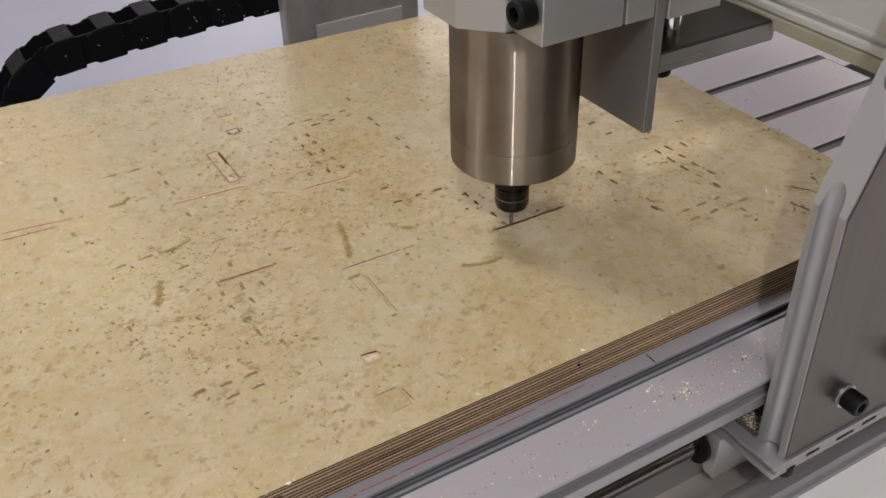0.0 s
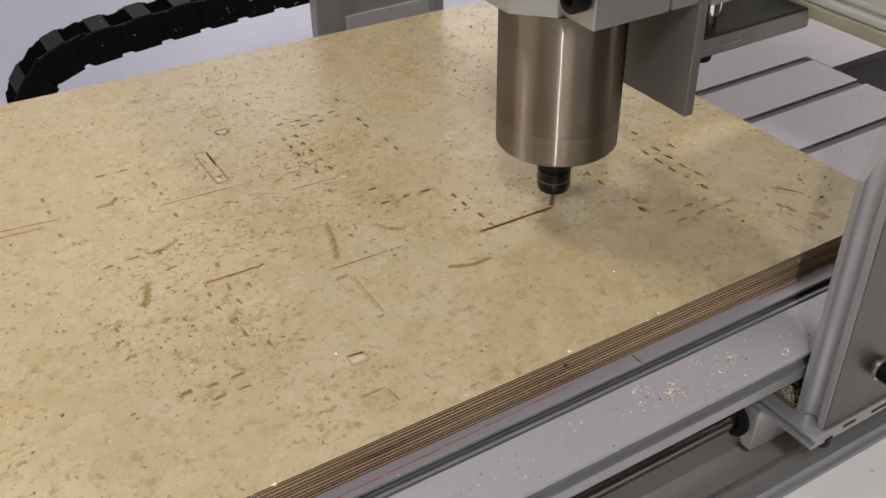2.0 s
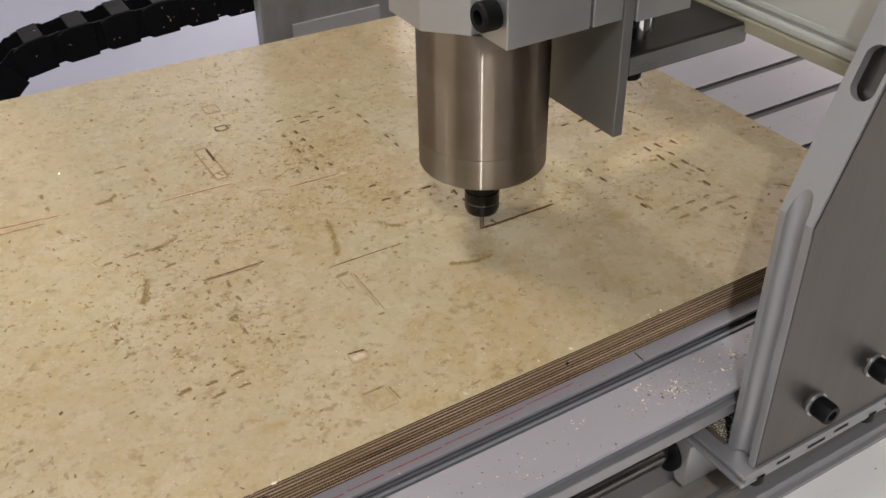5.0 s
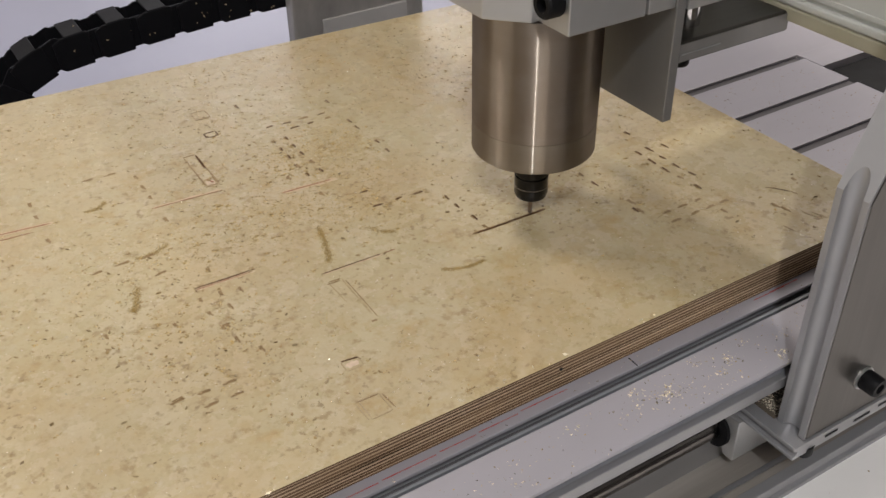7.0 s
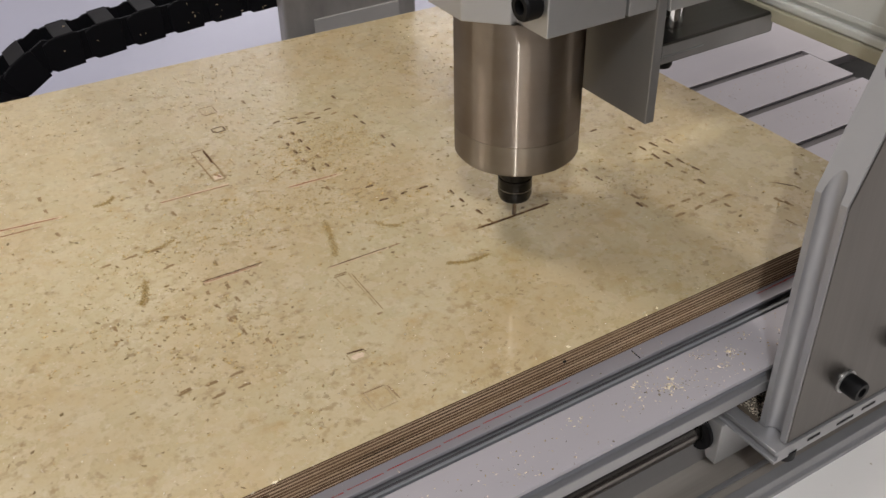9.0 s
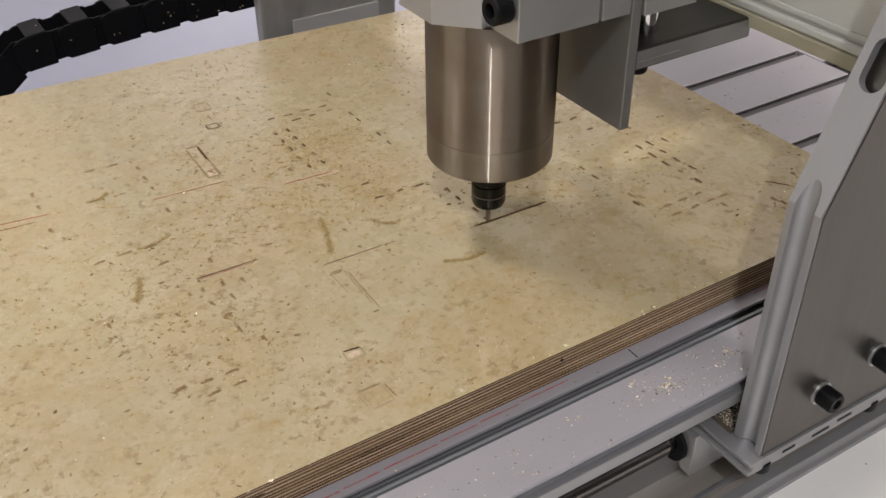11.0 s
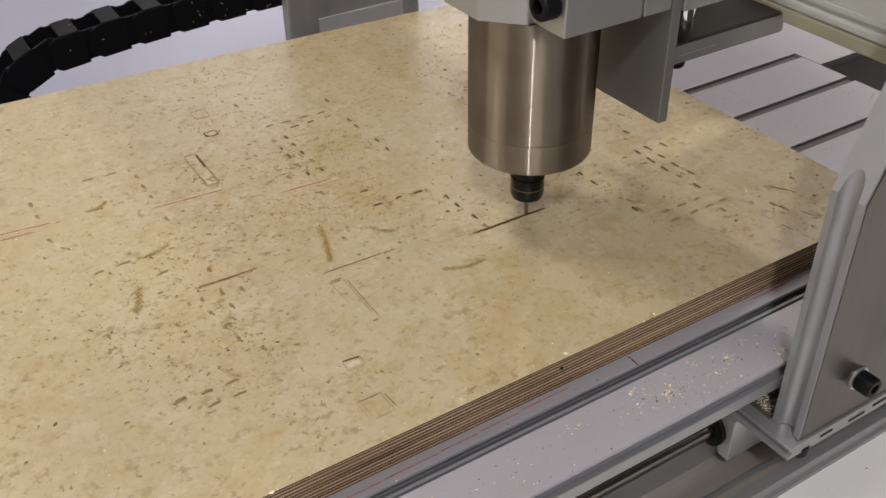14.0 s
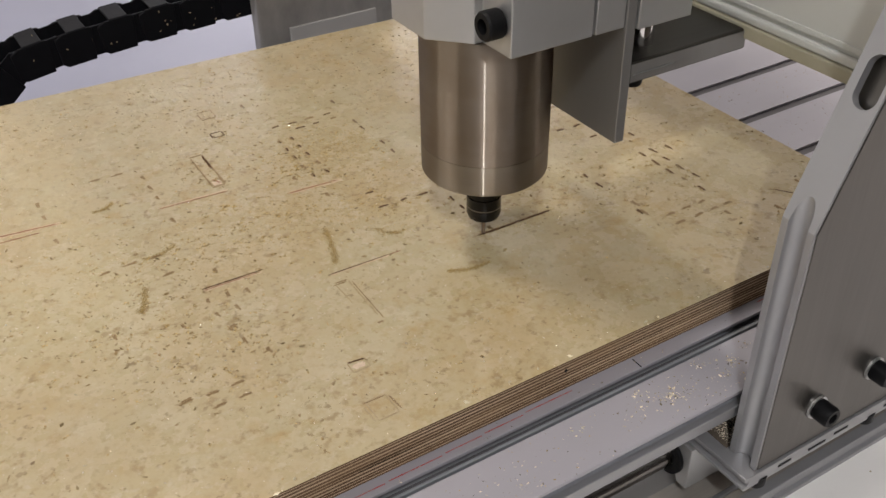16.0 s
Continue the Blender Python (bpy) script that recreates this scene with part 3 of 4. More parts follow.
def spindle():
    t = thing("spindle_motor", "round turned stainless steel spindle motor with a black collet", "spindle motor")
    R = 0.0342
    m = pose(0, AXIS_Y, 0)
    part("body", lathe([(0, 0.130), (R, 0.130), (R, 0.0634)], 96, m), STEEL, t, "turned stainless steel housing")
    part("end_cap", lathe([(R, 0.0632), (R, 0.0470), (R - 0.0012, 0.0456), (0.012, 0.0456), (0.011, 0.0444), (0, 0.0444)], 96, m), STEEL_RING, t)
    nut = part("collet_nut", lathe([(0.0096, 0.0443), (0.0096, 0.0285), (0.0091, 0.0281), (0.0091, 0.0271), (0.0097, 0.0267), (0.0097, 0.0158), (0.0088, 0.0132), (0.004, 0.0129), (0.0, 0.0129)], 48, m), NUT, t, "black ribbed collet nut")
    part("nut_ring", lathe([(0.0096, 0.0207), (0.0098, 0.0205), (0.0098, 0.0202), (0.0096, 0.0200)], 48, m), STEEL_RING, nut)
    part("cutter", lathe([(0, 0.0128), (0.0021, 0.0128), (0.0021, 0.0095), (0.0012, 0.0080), (0.0012, 0.0008), (0, 0.0006)], 20, m), BIT, t, "small steel end mill")
    return t


# ---- cable chain ----
PITCH, LINK_H, LINK_W = 0.034, 0.027, 0.029


def chain_link():
    t = thing("chain_link", "black plastic cable-chain link", "cable chain", "links of the cable chain")
    hl, hh = PITCH / 2, LINK_H / 2
    for y, out in ((0.0, -1), (LINK_W, 1)):
        cheek = part("side_cheek", prism([(-hl * 0.9, -hh), (hl * 0.45, -hh), (hl * 0.45, -hh + 0.0016), (hl * 0.6, hh - 0.001), (hl * 0.45, hh), (-hl * 0.75, hh), (-hl * 1.15, hh - 0.003), (-hl * 1.15, -hh + 0.003)], "y", y, y + 0.003, 0.0005), CHAIN, t)
        part("inner_tongue", prism([(hl * 0.2, -hh + 0.0016), (hl * 1.3, -hh + 0.0016), (hl * 1.5, -hh + 0.005), (hl * 1.5, hh - 0.005), (hl * 1.3, hh - 0.0016), (hl * 0.2, hh - 0.0016)], "y", y + 0.0012 - out * 0.0010, y + 0.0026 - out * 0.0010), CHAIN, cheek)
    part("cross_bar", box(-hl * 0.55, hl * 0.35, 0.0002, LINK_W + 0.0028, hh - 0.0008, hh + 0.0012, 0.0005), CHAIN_TOP, t, "dark-grey crossbar")
    for y, z, r in ((0.010, 0.0035, 0.0052), (0.021, 0.0005, 0.0045)):
        part("cable", lathe([(r, -hl * 1.15), (r, hl * 1.15)], 16, pose(0, y, z, 0, 90, 0)), CABLE, t, "dark blue-grey cable sheath")
    part("cross_bar", box(-hl * 0.55, hl * 0.35, 0.004, LINK_W, -hh + 0.001, -hh + 0.003, 0.0005), CHAIN, t)
    return t


CHAIN_END, CHAIN_Y, CHAIN_LOW = 0.064, 0.500, -0.098


def chain_pose(s, shift):
    """The pose of the link s metres from the chain's moving end; the bend travels half as far as the gantry."""
    bend = 0.159 + CHAIN_END + (shift + 0.212) * 0.5
    d = min(s, bend) - CHAIN_END
    z = 0.010 - 0.03 * d - 0.25 * d * d if d > 0 else 0.010 - 0.03 * d
    tip = math.atan(0.03 + 0.5 * max(d, 0))
    if s < bend:
        return pose(shift - d, CHAIN_Y, z, 0, -math.degrees(tip), 0)
    r = 0.060
    a = tip + (s - bend) / r
    x0, z0 = shift - d + r * math.sin(tip), z - r * math.cos(tip)
    if a < math.pi / 2:
        return pose(x0 - r * math.sin(a), CHAIN_Y, z0 + r * math.cos(a), 0, -math.degrees(a), 0)
    q = z0 - CHAIN_LOW
    b = math.pi / 2 + (a - math.pi / 2) * r / q
    if b < math.pi:
        return pose(x0 - r + q - q * math.sin(b), CHAIN_Y, z0 + q * math.cos(b), 0, -math.degrees(b), 0)
    return pose(x0 - r + q + q * (b - math.pi), CHAIN_Y, CHAIN_LOW, 0, -180, 0)


# ---- engraved marks ----
CUTS = random.Random(23)


def mark(board, x0, y0, x1, y1, w, mat, name="score_line"):
    """A narrow, slightly ragged cut line on the face of the board."""
    d = math.hypot(x1 - x0, y1 - y0)
    n = max(7, int(d / 0.0022))
    xs = [-d / 2 + d * k / n for k in range(n + 1)]
    up = [(x, w / 2 * CUTS.uniform(0.55, 1.1)) for x in xs[1:-1]]
    down = [(x, -w / 2 * CUTS.uniform(0.55, 1.1)) for x in xs[1:-1]]
    outline = [(xs[0], CUTS.uniform(-0.2, 0.2) * w)] + down + [(xs[-1], CUTS.uniform(-0.2, 0.2) * w)] + up[::-1]
    thick = 0.00022 if name == "milled_slot_edge" else 0.00005 if mat is SCORE_HALO else 0.00008 if mat is SCORE_BARE else 0.00010 + 0.000006 * (len(board.children) % 13)
    ob = part(name, prism(outline, "z", 0.0, thick), mat, board)
    ob.matrix_basis = pose((x0 + x1) / 2, (y0 + y1) / 2, 0.00042, 0, 0, math.degrees(math.atan2(y1 - y0, x1 - x0)))
    return ob


def frame_mark(board, x0, x1, y0, y1, w, mat):
    for a, b, c, d in ((x0, y0, x1, y0), (x1, y0, x1, y1), (x0, y1, x1, y1), (x0, y0, x0, y1)):
        mark(board, a, b, c, d, w, mat, "score_frame_side")


def dashes(board, spots, along, length, w, mat):
    r = random.Random(len(spots) * 7 + len(along))
    for x, y in spots:
        h = length / 2 * r.uniform(0.75, 1.1)
        k = r.uniform(-0.0004, 0.0004)
        dx, dy = (h, k) if along == "x" else (k, h)
        ox, oy = (0, 0.8 * w) if along == "x" else (-0.8 * w, 0)
        mark(board, x - dx, y - dy, x + dx, y + dy, w * r.uniform(1.0, 1.4), mat, "score_dash")
        f = r.uniform(0.3, 0.8)
        mark(board, x - dx * f + ox, y - dy * f + oy, x + dx * 0.9 + ox, y + dy * 0.9 + oy, w * r.uniform(0.6, 1.0), SCORE_PALE, "score_dash")


def grid(xs, ys):
    return [(x, y) for x in xs for y in ys]


def marks(board):
    # slot being milled
    mark(board, -0.2265, 0.1119, -0.1745, 0.1109, 0.0018, SCORE_PALE, "milled_slot")
    mark(board, -0.2245, 0.1114, -0.1755, 0.1105, 0.0015, SCORE, "milled_slot_edge")
    # long score lines
    for x0, y0, x1, y1, w, mat in ((-0.371, 0.238, -0.328, 0.235, 0.0007, SCORE_RED), (-0.377, 0.149, -0.342, 0.148, 0.0012, SCORE),
                                   (-0.315, 0.124, -0.278, 0.1233, 0.0009, SCORE), (-0.278, 0.1232, -0.270, 0.1228, 0.0006, SCORE_RED),
                                   (-0.299, 0.212, -0.265, 0.210, 0.0012, SCORE_RED), (-0.475, 0.254, -0.436, 0.251, 0.0009, SCORE_RED),
                                   (-0.466, 0.2605, -0.425, 0.255, 0.0013, SCORE_RED), (-0.377, 0.1476, -0.345, 0.1467, 0.0006, SCORE_RED)):
        mark(board, x0, y0, x1, y1, w, mat)
    for x0, y0, x1, y1, w in ((-0.371, 0.2382, -0.327, 0.2362, 0.0030), (-0.299, 0.2117, -0.262, 0.2090, 0.0042), (-0.466, 0.2600, -0.423, 0.2548, 0.0034), (-0.377, 0.1476, -0.343, 0.1466, 0.0028), (-0.314, 0.1234, -0.276, 0.1226, 0.0020)):
        mark(board, x0, y0, x1, y1, w, SCORE_HALO, "rubbed_halo")
    # rectangles
    frame_mark(board, -0.3085, -0.2985, 0.3315, 0.3435, 0.0009, SCORE_PALE)
    frame_mark(board, -0.3115, -0.3035, 0.3035, 0.310, 0.0012, SCORE)
    frame_mark(board, -0.3340, -0.3260, 0.244, 0.2865, 0.0011, SCORE_PALE)
    mark(board, -0.3263, 0.2855, -0.3267, 0.2650, 0.0018, SCORE)
    mark(board, -0.3340, 0.2600, -0.3341, 0.2440, 0.0011, SCORE_PALE)
    frame_mark(board, -0.3335, -0.3265, 0.243, 0.252, 0.0016, SCORE_FAINT)
    mark(board, -0.3150, 0.1155, -0.3075, 0.1150, 0.0011, SCORE_PALE)
    mark(board, -0.3075, 0.1150, -0.3080, 0.0800, 0.0011, SCORE_FAINT)
    mark(board, -0.3150, 0.1155, -0.3145, 0.0950, 0.0008, SCORE_FAINT)
    mark(board, -0.0525, 0.0270, -0.0485, 0.0150, 0.0016, SCORE_FAINT)
    mark(board, -0.0480, 0.0240, -0.0455, 0.0150, 0.0014, SCORE_FAINT)
    mark(board, -0.0404, 0.0457, -0.0395, 0.0415, 0.0008, SCORE_PALE)
    frame_mark(board, -0.3435, -0.3330, 0.014, 0.0275, 0.0009, SCORE_FAINT)
    frame_mark(board, -0.3385, -0.3295, 0.048, 0.055, 0.0009, SCORE_FAINT)
    mark(board, -0.3375, 0.0515, -0.3305, 0.0515, 0.0042, SCORE_BARE, "bare_patch")
    mark(board, -0.3335, 0.2475, -0.3275, 0.2475, 0.0075, SCORE_BARE, "bare_patch")
    mark(board, -0.3262, 0.2560, -0.3266, 0.2450, 0.0016, SCORE_PALE)
    mark(board, -0.3310, 0.2530, -0.3285, 0.2465, 0.0016, SCORE_RED)
    mark(board, -0.3165, 0.1140, -0.3087, 0.1136, 0.0009, SCORE_PALE)
    mark(board, -0.3062, 0.1125, -0.3066, 0.0760, 0.0007, SCORE_PALE)
    mark(board, -0.3112, 0.0744, -0.3080, 0.0741, 0.0014, SCORE_PALE)
    mark(board, -0.3383, 0.0556, -0.3292, 0.0543, 0.0011, SCORE)
    mark(board, -0.3448, 0.0273, -0.3334, 0.0267, 0.0009, SCORE_PALE)
    mark(board, -0.3318, 0.0262, -0.3312, 0.0150, 0.0009, SCORE_PALE)
    mark(board, -0.3455, 0.0255, -0.3450, 0.0140, 0.0008, SCORE_FAINT)
    mark(board, -0.0476, 0.0559, -0.0404, 0.0457, 0.0011, SCORE)
    mark(board, -0.0500, 0.0575, -0.0455, 0.0540, 0.0009, SCORE_PALE)
    mark(board, -0.0727, 0.0231, -0.0716, 0.0154, 0.0009, SCORE_PALE)
    dashes(board, [(-0.2152, 0.1257), (-0.0740, 0.1555), (-0.0831, 0.0807), (-0.1319, 0.0808)], "y", 0.007, 0.0012, SCORE)
    dashes(board, [(-0.364, 0.1614), (-0.3655, 0.085), (-0.3752, 0.1107), (-0.0277, 0.0548), (-0.0891, 0.0522), (-0.215, 0.1143)], "y", 0.0055, 0.0013, SCORE_PALE)
    dashes(board, [(-0.4129, 0.0719)], "x", 0.009, 0.0018, SCORE_PALE)
    # short dashes in rows
    dashes(board, [(-0.270, 0.295), (-0.258, 0.294), (-0.232, 0.293), (-0.256, 0.285), (-0.244, 0.285)], "x", 0.007, 0.0011, SCORE)
    dashes(board, [(-0.245, 0.294), (-0.231, 0.285)], "x", 0.007, 0.0013, SCORE_PALE)
    dashes(board, [(-0.256, 0.186), (-0.256, 0.168), (-0.242, 0.168), (-0.229, 0.167), (-0.097, 0.185), (-0.097, 0.167), (-0.110, 0.186)], "x", 0.0065, 0.0012, SCORE)
    dashes(board, grid((-0.1185, -0.106, -0.094), (0.069,)) + grid((-0.1195, -0.105, -0.093, -0.082), (0.0595,)), "x", 0.0075, 0.0012, SCORE_PALE)
    dashes(board, [(-0.416, 0.191), (-0.402, 0.192), (-0.388, 0.191), (-0.387, 0.172), (-0.394, 0.292), (-0.380, 0.291)], "x", 0.0085, 0.0011, SCORE_PALE)
    dashes(board, grid((-0.388, -0.4005), (0.071, 0.0615)), "x", 0.0080, 0.0010, SCORE_PALE)
    dashes(board, grid((-0.2205,), (0.273, 0.262)) + grid((-0.2185,), (0.237, 0.223)), "y", 0.007, 0.0011, SCORE)
    dashes(board, grid((-0.276, -0.267), (0.274, 0.262, 0.250)) + grid((-0.266, -0.2755), (0.2235,)), "y", 0.006, 0.0012, SCORE)
    dashes(board, grid((-0.276, -0.266), (0.2365,)) + [(-0.287, 0.226), (-0.278, 0.198)], "y", 0.0065, 0.0015, SCORE_PALE)
    dashes(board, grid((-0.0855, -0.0765), (0.131, 0.1185, 0.106)) + [(-0.065, 0.129), (-0.075, 0.0935), (-0.083, 0.080)], "y", 0.0078, 0.0012, SCORE)
    dashes(board, [(-0.133, 0.130), (-0.133, 0.117), (-0.217, 0.153), (-0.217, 0.142), (-0.220, 0.308), (-0.277, 0.336)], "y", 0.007, 0.0011, SCORE)
    dashes(board, grid((-0.367,), (0.279, 0.265, 0.251, 0.222)) + grid((-0.4305,), (0.282, 0.266, 0.237)), "y", 0.006, 0.0012, SCORE_PALE)
    dashes(board, grid((-0.366, -0.377), (0.138, 0.1245)) + grid((-0.373,), (0.111, 0.098)) + [(-0.356, 0.135), (-0.395, 0.125), (-0.427, 0.135), (-0.084, 0.094)], "y", 0.0058, 0.0011, SCORE_PALE)
    dashes(board, [(-0.128, 0.089), (-0.130, 0.079), (-0.060, 0.040), (-0.058, 0.034)], "y", 0.008, 0.0014, SCORE_PALE)


# ---- chips ----
def chips(name, label, n, rnd, spot, size, mat, z):
    """Loose splinters as one heap: spot() gives a place, size() the length."""
    verts, faces = [], []
    for _ in range(n):
        x, y = spot(rnd)
        a = rnd.uniform(0, math.pi)
        L = size(rnd)
        W = L * rnd.uniform(0.25, 0.7)
        H = min(0.0008, L * rnd.uniform(0.08, 0.25))
        c, s = math.cos(a), math.sin(a)
        lift = rnd.uniform(0, 0.3) * H
        k = len(verts)
        for dx, dy, dz in ((-1, -0.6, 0), (0.2, -1, 0), (1, 0.1, 0), (-0.3, 1, 0), (-0.5, -0.2, 1), (0.5, 0.1, 1)):
            dx, dy = dx * L / 2 * rnd.uniform(0.7, 1.1), dy * W / 2 * rnd.uniform(0.7, 1.1)
            verts.append((x + dx * c - dy * s, y + dx * s + dy * c, z + dz * H + lift))
        faces += [(k, k + 1, k + 4), (k + 1, k + 5, k + 4), (k + 1, k + 2, k + 5), (k + 2, k + 3, k + 5), (k + 3, k + 4, k + 5), (k + 3, k, k + 4), (k, k + 3, k + 2, k + 1)]
    me = bpy.data.meshes.new(name)
    me.from_pydata(verts, [], faces)
    me.materials.append(mat)
    return tagged(new(name, me), label, "wood chips", kind="stuff")


def scatter():
    rnd = random.Random(11)

    def anywhere(r):
        while True:
            x, y = r.uniform(-0.62, -0.003), r.uniform(0.003, 0.409)
            d = 0.25 + 0.9 * max(0, noise.noise((x * 9, y * 9, 3.1)) + 0.25)
            if x > -0.21 and y < 0.1:
                d *= 0.35
            if r.random() < d:
                return x, y

    def heap(cx, cy, sx, sy):
        return lambda r: (max(-0.7, min(-0.004, r.gauss(cx, sx))), max(0.004, min(0.408, r.gauss(cy, sy))))
    fine = lambda r: 0.0005 + 0.0013 * r.random() ** 2
    mid = lambda r: 0.0012 + 0.0022 * r.random() ** 2
    chips("wood_dust", "fine brown sawdust specks on the board", 1700, rnd, anywhere, fine, CHIP_DARK, 0.0004)
    chips("wood_chips", "brown wood splinters on the board", 800, rnd, anywhere, mid, CHIP_DARK, 0.0004)
    chips("pale_chips", "pale shiny wood chips on the board", 900, rnd, anywhere, fine, CHIP_PALE, 0.0004)
    chips("glint_chips", "near-white metallic chips put in as glints on the board", 1400, rnd, lambda r: (r.uniform(-0.6, -0.01), r.uniform(0.004, 0.405)), lambda r: 0.0006 + 0.0009 * r.random() ** 2, GLINT, 0.0004)
    flake = lambda r: 0.0016 + 0.0022 * r.random() ** 1.5
    chips("film_flakes", "thin translucent tan resin flakes lying on the board", 620, rnd, anywhere, flake, FLAKE, 0.0004)
    chips("film_flakes", "curled brown resin flakes lying on the board", 700, rnd, anywhere, lambda r: 0.0012 + 0.0020 * r.random() ** 1.5, FLAKE_BROWN, 0.0004)
    crumb = lambda r: 0.0005 + 0.0014 * r.random() ** 2

    def clumps(label, seats, mat, each):
        def near(r):
            x, y = r.choice(seats)
            return min(-0.002, x + r.gauss(0, 0.0009)), max(0.002, y + r.gauss(0, 0.0006))
        chips("dust_clumps", label, len(seats) * each, rnd, near, crumb, mat, 0.0004)
    clumps("small clumps of brown sawdust on the board", [anywhere(rnd) for _ in range(420)], CHIP_DARK, 7)
    clumps("small clumps of ochre sawdust on the board", [anywhere(rnd) for _ in range(260)], CHIP_TAN, 8)
    for cx, cy, sx, sy, n in ((-0.262, 0.248, 0.022, 0.018, 100), (-0.335, 0.190, 0.040, 0.016, 130), (-0.278, 0.168, 0.022, 0.016, 60), (-0.385, 0.110, 0.035, 0.022, 60), (-0.09, 0.105, 0.02, 0.025, 40)):
        spot = heap(cx, cy, sx, sy)
        clumps("drift of ochre sawdust clumps on the board", [spot(rnd) for _ in range(n)], CHIP_TAN, 9)
    powder = lambda r: 0.00035 + 0.0006 * r.random() ** 2
    for cx, cy, sx, sy, n in ((-0.262, 0.248, 0.020, 0.018, 4200), (-0.335, 0.190, 0.045, 0.018, 4200), (-0.275, 0.172, 0.025, 0.018, 2200), (-0.235, 0.250, 0.010, 0.012, 1200), (-0.25, 0.15, 0.04, 0.03, 500),
                              (-0.38, 0.10, 0.035, 0.025, 900), (-0.10, 0.09, 0.03, 0.03, 400), (-0.200, 0.111, 0.016, 0.003, 500)):
        chips("chip_heap", "thin drift of ochre sawdust on the board", n, rnd, heap(cx, cy, sx, sy), powder, CHIP_TAN, 0.0004)
    for x0, y0, x1, y1, w, n in ((-0.258, 0.0925, -0.234, 0.0875, 0.0008, 700), (-0.402, 0.167, -0.410, 0.147, 0.0011, 600), (-0.405, 0.256, -0.392, 0.2605, 0.0008, 350),
                                 (-0.395, 0.193, -0.375, 0.197, 0.0009, 350), (-0.296, 0.166, -0.306, 0.132, 0.0011, 800), (-0.272, 0.150, -0.262, 0.139, 0.0010, 300)):
        def along(r):
            k = r.random()
            bow = 0.0025 * math.sin(math.pi * k)
            return x0 + (x1 - x0) * k + r.gauss(0, w), y0 + (y1 - y0) * k - bow + r.gauss(0, w)
        chips("dust_ridge", "narrow ridge of ochre sawdust on the board", n * 2, rnd, along, powder, CHIP_OCHRE, 0.0004)
    chips("splinter_tuft", "small brown frayed splinters at the board edge", 22, rnd, heap(-0.297, 0.006, 0.002, 0.0012), lambda r: r.uniform(0.0008, 0.0022), CHIP_DARK, 0.0004)
    on_bed = lambda r: (r.uniform(-0.55, -0.04), r.uniform(-0.0465, -0.0185))
    chips("bed_chips", "pale wood chips on the aluminium bed", 420, rnd, on_bed, fine, CHIP_GREY, BED_TOP)
    chips("bed_chips", "pale wood chips on the aluminium bed", 130, rnd, lambda r: (r.gauss(-0.2, 0.016), max(-0.046, min(-0.019, r.gauss(-0.031, 0.006)))), fine, CHIP_GREY, BED_TOP)
    for cx, cy, n in ((-0.208, -0.0315, 26), (-0.219, -0.024, 12), (-0.164, -0.029, 16), (-0.140, -0.041, 16)):
        for mat in (CHIP_GREY, CHIP_PALE):
            chips("bed_chips", "curled pale shavings in a clump on the bed", n, rnd, (lambda a, b: lambda r: (r.gauss(a, 0.0034), r.gauss(b, 0.0024)))(cx, cy), lambda r: 0.0007 + 0.002 * r.random() ** 2, mat, BED_TOP)
    for cx, cy, n in ((-0.182, -0.022, 18), (-0.176, -0.036, 12), (-0.232, -0.034, 10), (-0.262, -0.026, 9), (-0.300, -0.038, 10), (-0.128, -0.030, 20), (-0.118, -0.038, 14), (-0.150, -0.024, 12), (-0.345, -0.027, 7)):
        chips("bed_chips", "loose pale shavings on the aluminium bed", n, rnd, (lambda a, b: lambda r: (r.gauss(a, 0.0035), r.gauss(b, 0.0022)))(cx, cy), lambda r: 0.0008 + 0.0018 * r.random() ** 2, CHIP_PALE if n % 2 else CHIP_GREY, BED_TOP)
    chips("lip_chips", "pale splinters along the narrow bed strip", 60, rnd, lambda r: (r.uniform(-0.45, -0.08), r.uniform(-0.0082, -0.001)), lambda r: 0.0006 + 0.0014 * r.random() ** 2, CHIP_GREY, BED_TOP)
    chips("bed_chips", "tan wood dust on the aluminium bed", 260, rnd, on_bed, fine, CHIP_TAN, BED_TOP)
    chips("bed_chips", "brown wood chips on the aluminium bed", 320, rnd, lambda r: (r.uniform(0.005, 0.148), r.choice((r.uniform(0.105, 0.145), r.uniform(0.157, 0.197), r.uniform(0.053, 0.092)))), fine, CHIP_DARK, BED_TOP)
    chips("edge_splinters", "pale frayed splinters along the board edge", 26, rnd, lambda r: (r.uniform(-0.45, -0.05), r.uniform(-0.0006, 0.0035)), mid, CHIP_PALE, 0.0004)
    chips("table_chips", "brown wood chips on the white bench", 220, rnd, lambda r: (r.uniform(-0.2, 0.1), r.uniform(-0.2, -0.07)), fine, CHIP_DARK, -0.112)


def foot_chips():
    """The sawdust that rides on the gantry's foot."""
    rnd = random.Random(5)
    spot = lambda r: (r.uniform(0.042, 0.085), min(-0.0308, max(-0.0487, r.gauss(-0.043, 0.005))))
    return chips("foot_chips", "heap of golden-brown wood chips on the gantry foot", 1500, rnd, spot, lambda r: 0.0005 + 0.0014 * r.random() ** 2, CHIP_GREY, -0.0519)


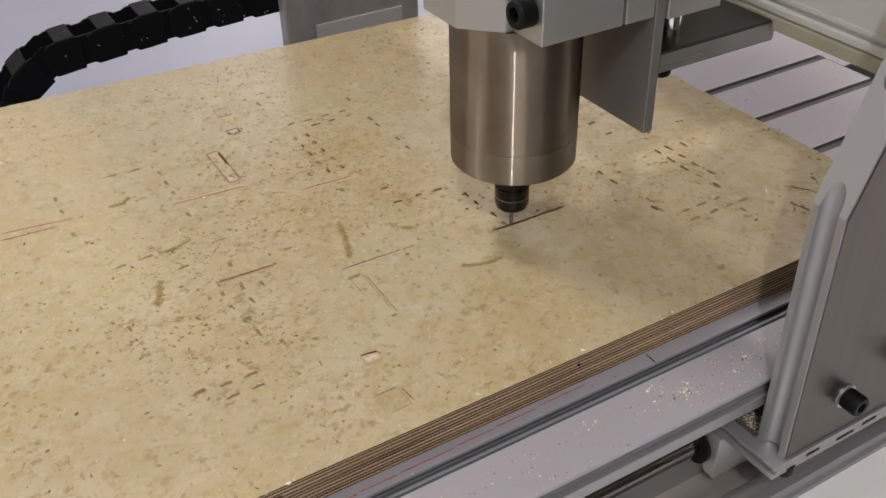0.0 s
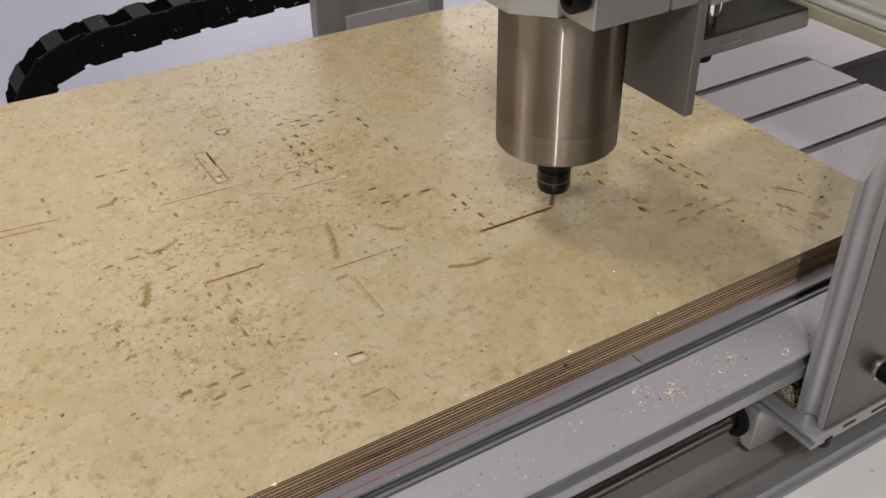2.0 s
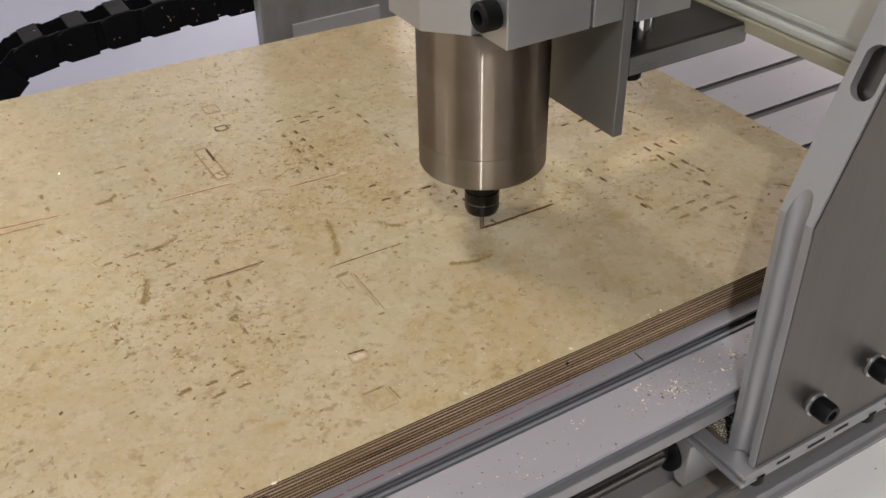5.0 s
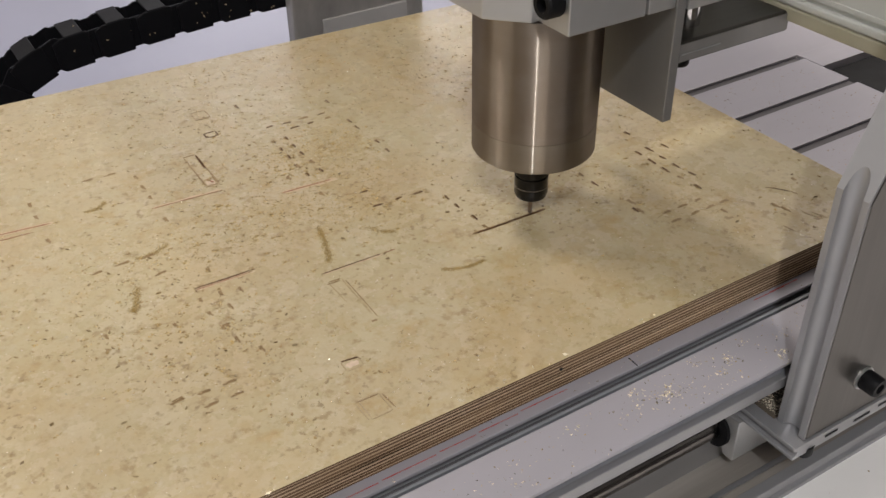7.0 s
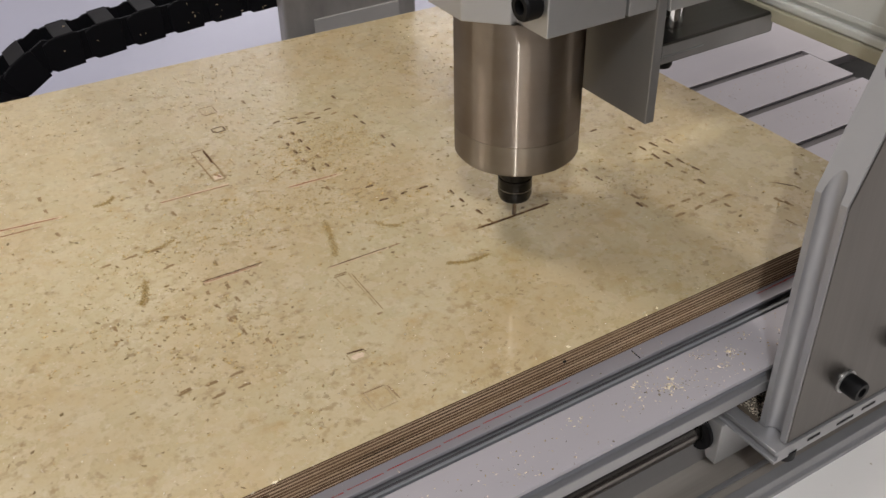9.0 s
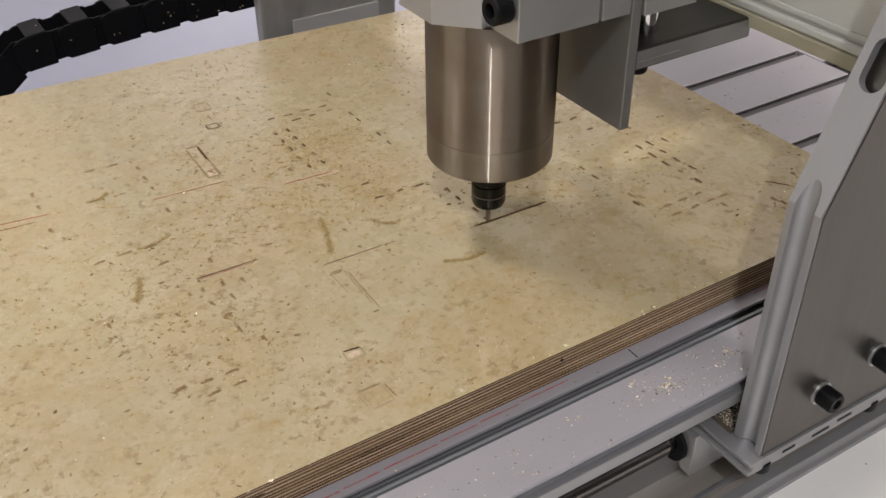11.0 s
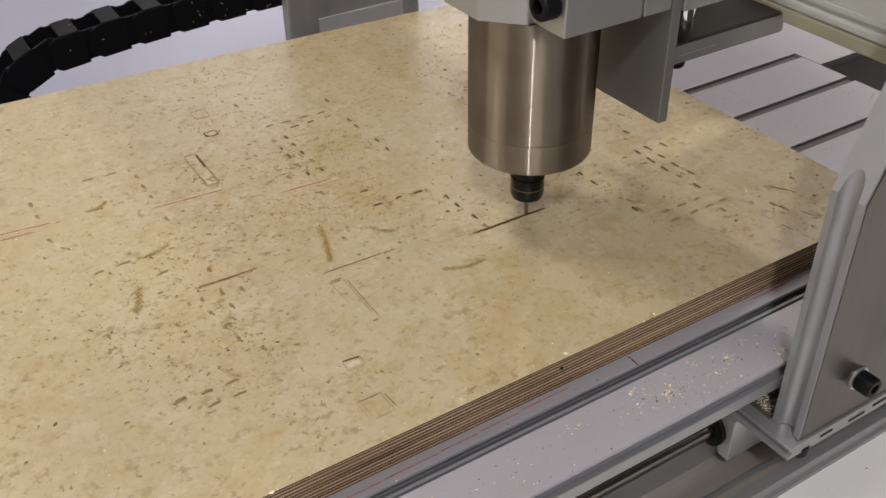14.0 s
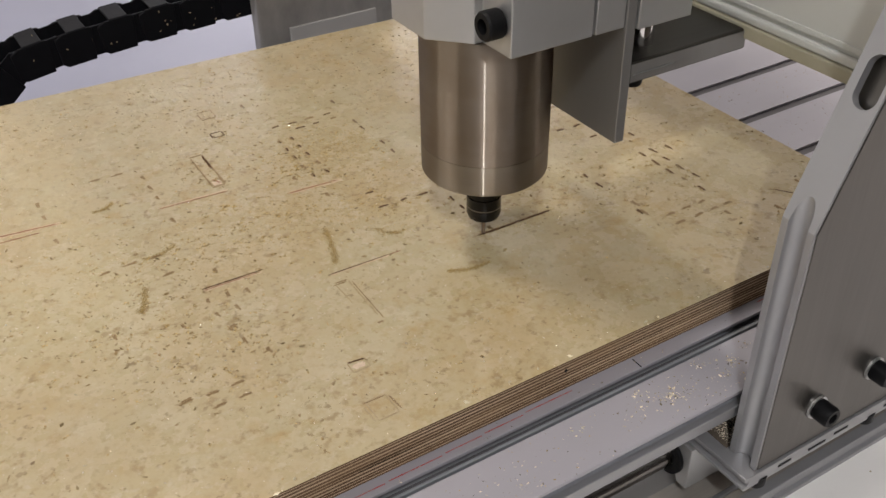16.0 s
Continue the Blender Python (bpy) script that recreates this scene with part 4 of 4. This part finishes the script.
def link_flecks(link, rnd, n):
    """Sawdust flecks that cling to a chain link's outer cheek and crossbar."""
    bm = bmesh.new()
    for _ in range(n):
        L, a = rnd.uniform(0.0005, 0.0018), rnd.uniform(0, math.pi)
        x, u = rnd.uniform(-0.013, 0.010), rnd.uniform(-0.011, 0.012)
        on_top = rnd.random() < 0.3
        m = pose(x * 0.5, rnd.uniform(0.001, 0.028), LINK_H / 2 + 0.00135, 0, 0, math.degrees(a)) if on_top else pose(x, -0.0002, u, 90, 0, 0) @ pose(0, 0, 0, 0, 0, math.degrees(a))
        bmesh.ops.create_cube(bm, size=1, matrix=m @ Matrix.Diagonal((L, L * rnd.uniform(0.2, 0.5), 0.0004, 1)))
    tagged(part("sawdust_flecks", bm, WOOD_FLECK, link, "pale sawdust flecks clinging to the plastic"), kind="stuff")


room()
slot_bed()
base_frame()
BOARD = ply_board()
GANTRY, CARRIAGE, CLAMP, SPINDLE = gantry(), z_carriage(), spindle_clamp(), spindle()
LINK = chain_link()
LINKS = [LINK] + [copy_thing(LINK, pose(0, 0, 0)) for _ in range(17)]
FLECK_RANDOM = random.Random(17)
for k, link in enumerate(LINKS[:7]):
    link_flecks(link, FLECK_RANDOM, 6 if k < 4 else 2)
marks(BOARD)
FOOT_CHIPS = foot_chips()
scatter()

# the gantry's place along the bed, time by time
SHIFTS = [(0, -0.2120), (0.5, -0.2022), (1.0, -0.1928), (1.5, -0.1832), (1.9, -0.1755), (2.02, -0.1737), (2.14, -0.1755), (2.5, -0.1823), (3.0, -0.1920), (3.5, -0.2018),
          (4.0, -0.2113), (4.4, -0.2190), (4.72, -0.2252), (4.84, -0.2270), (4.96, -0.2252), (5.3, -0.2184), (5.8, -0.2087), (6.2, -0.2010), (6.5, -0.1950), (7.0, -0.1853), (7.5, -0.1757),
          (7.58, -0.1742), (7.68, -0.1730), (7.78, -0.1745), (8.0, -0.1800), (8.5, -0.1900), (9.0, -0.1998), (9.5, -0.2095), (10.0, -0.2192), (10.28, -0.2250), (10.4, -0.2270), (10.52, -0.2250),
          (11.0, -0.2157), (11.5, -0.2060), (12.0, -0.1967), (12.5, -0.1873), (13.0, -0.1778), (13.15, -0.1750), (13.25, -0.1738), (13.35, -0.1750), (13.5, -0.1783), (14.0, -0.1880),
          (14.5, -0.1980), (15.0, -0.2078), (15.12, -0.2102), (15.24, -0.2108), (15.4, -0.2110), (15.5, -0.2122), (15.62, -0.2147), (16.0, -0.2215)]


def motions():
    for ob in (GANTRY, CARRIAGE, CLAMP, SPINDLE, FOOT_CHIPS):
        walk(ob, [(t, pose(d, 0, 0)) for t, d in SHIFTS])
    for k, ob in enumerate(LINKS):
        walk(ob, [(t, chain_pose(PITCH * (k + 0.5), d)) for t, d in SHIFTS])


motions()
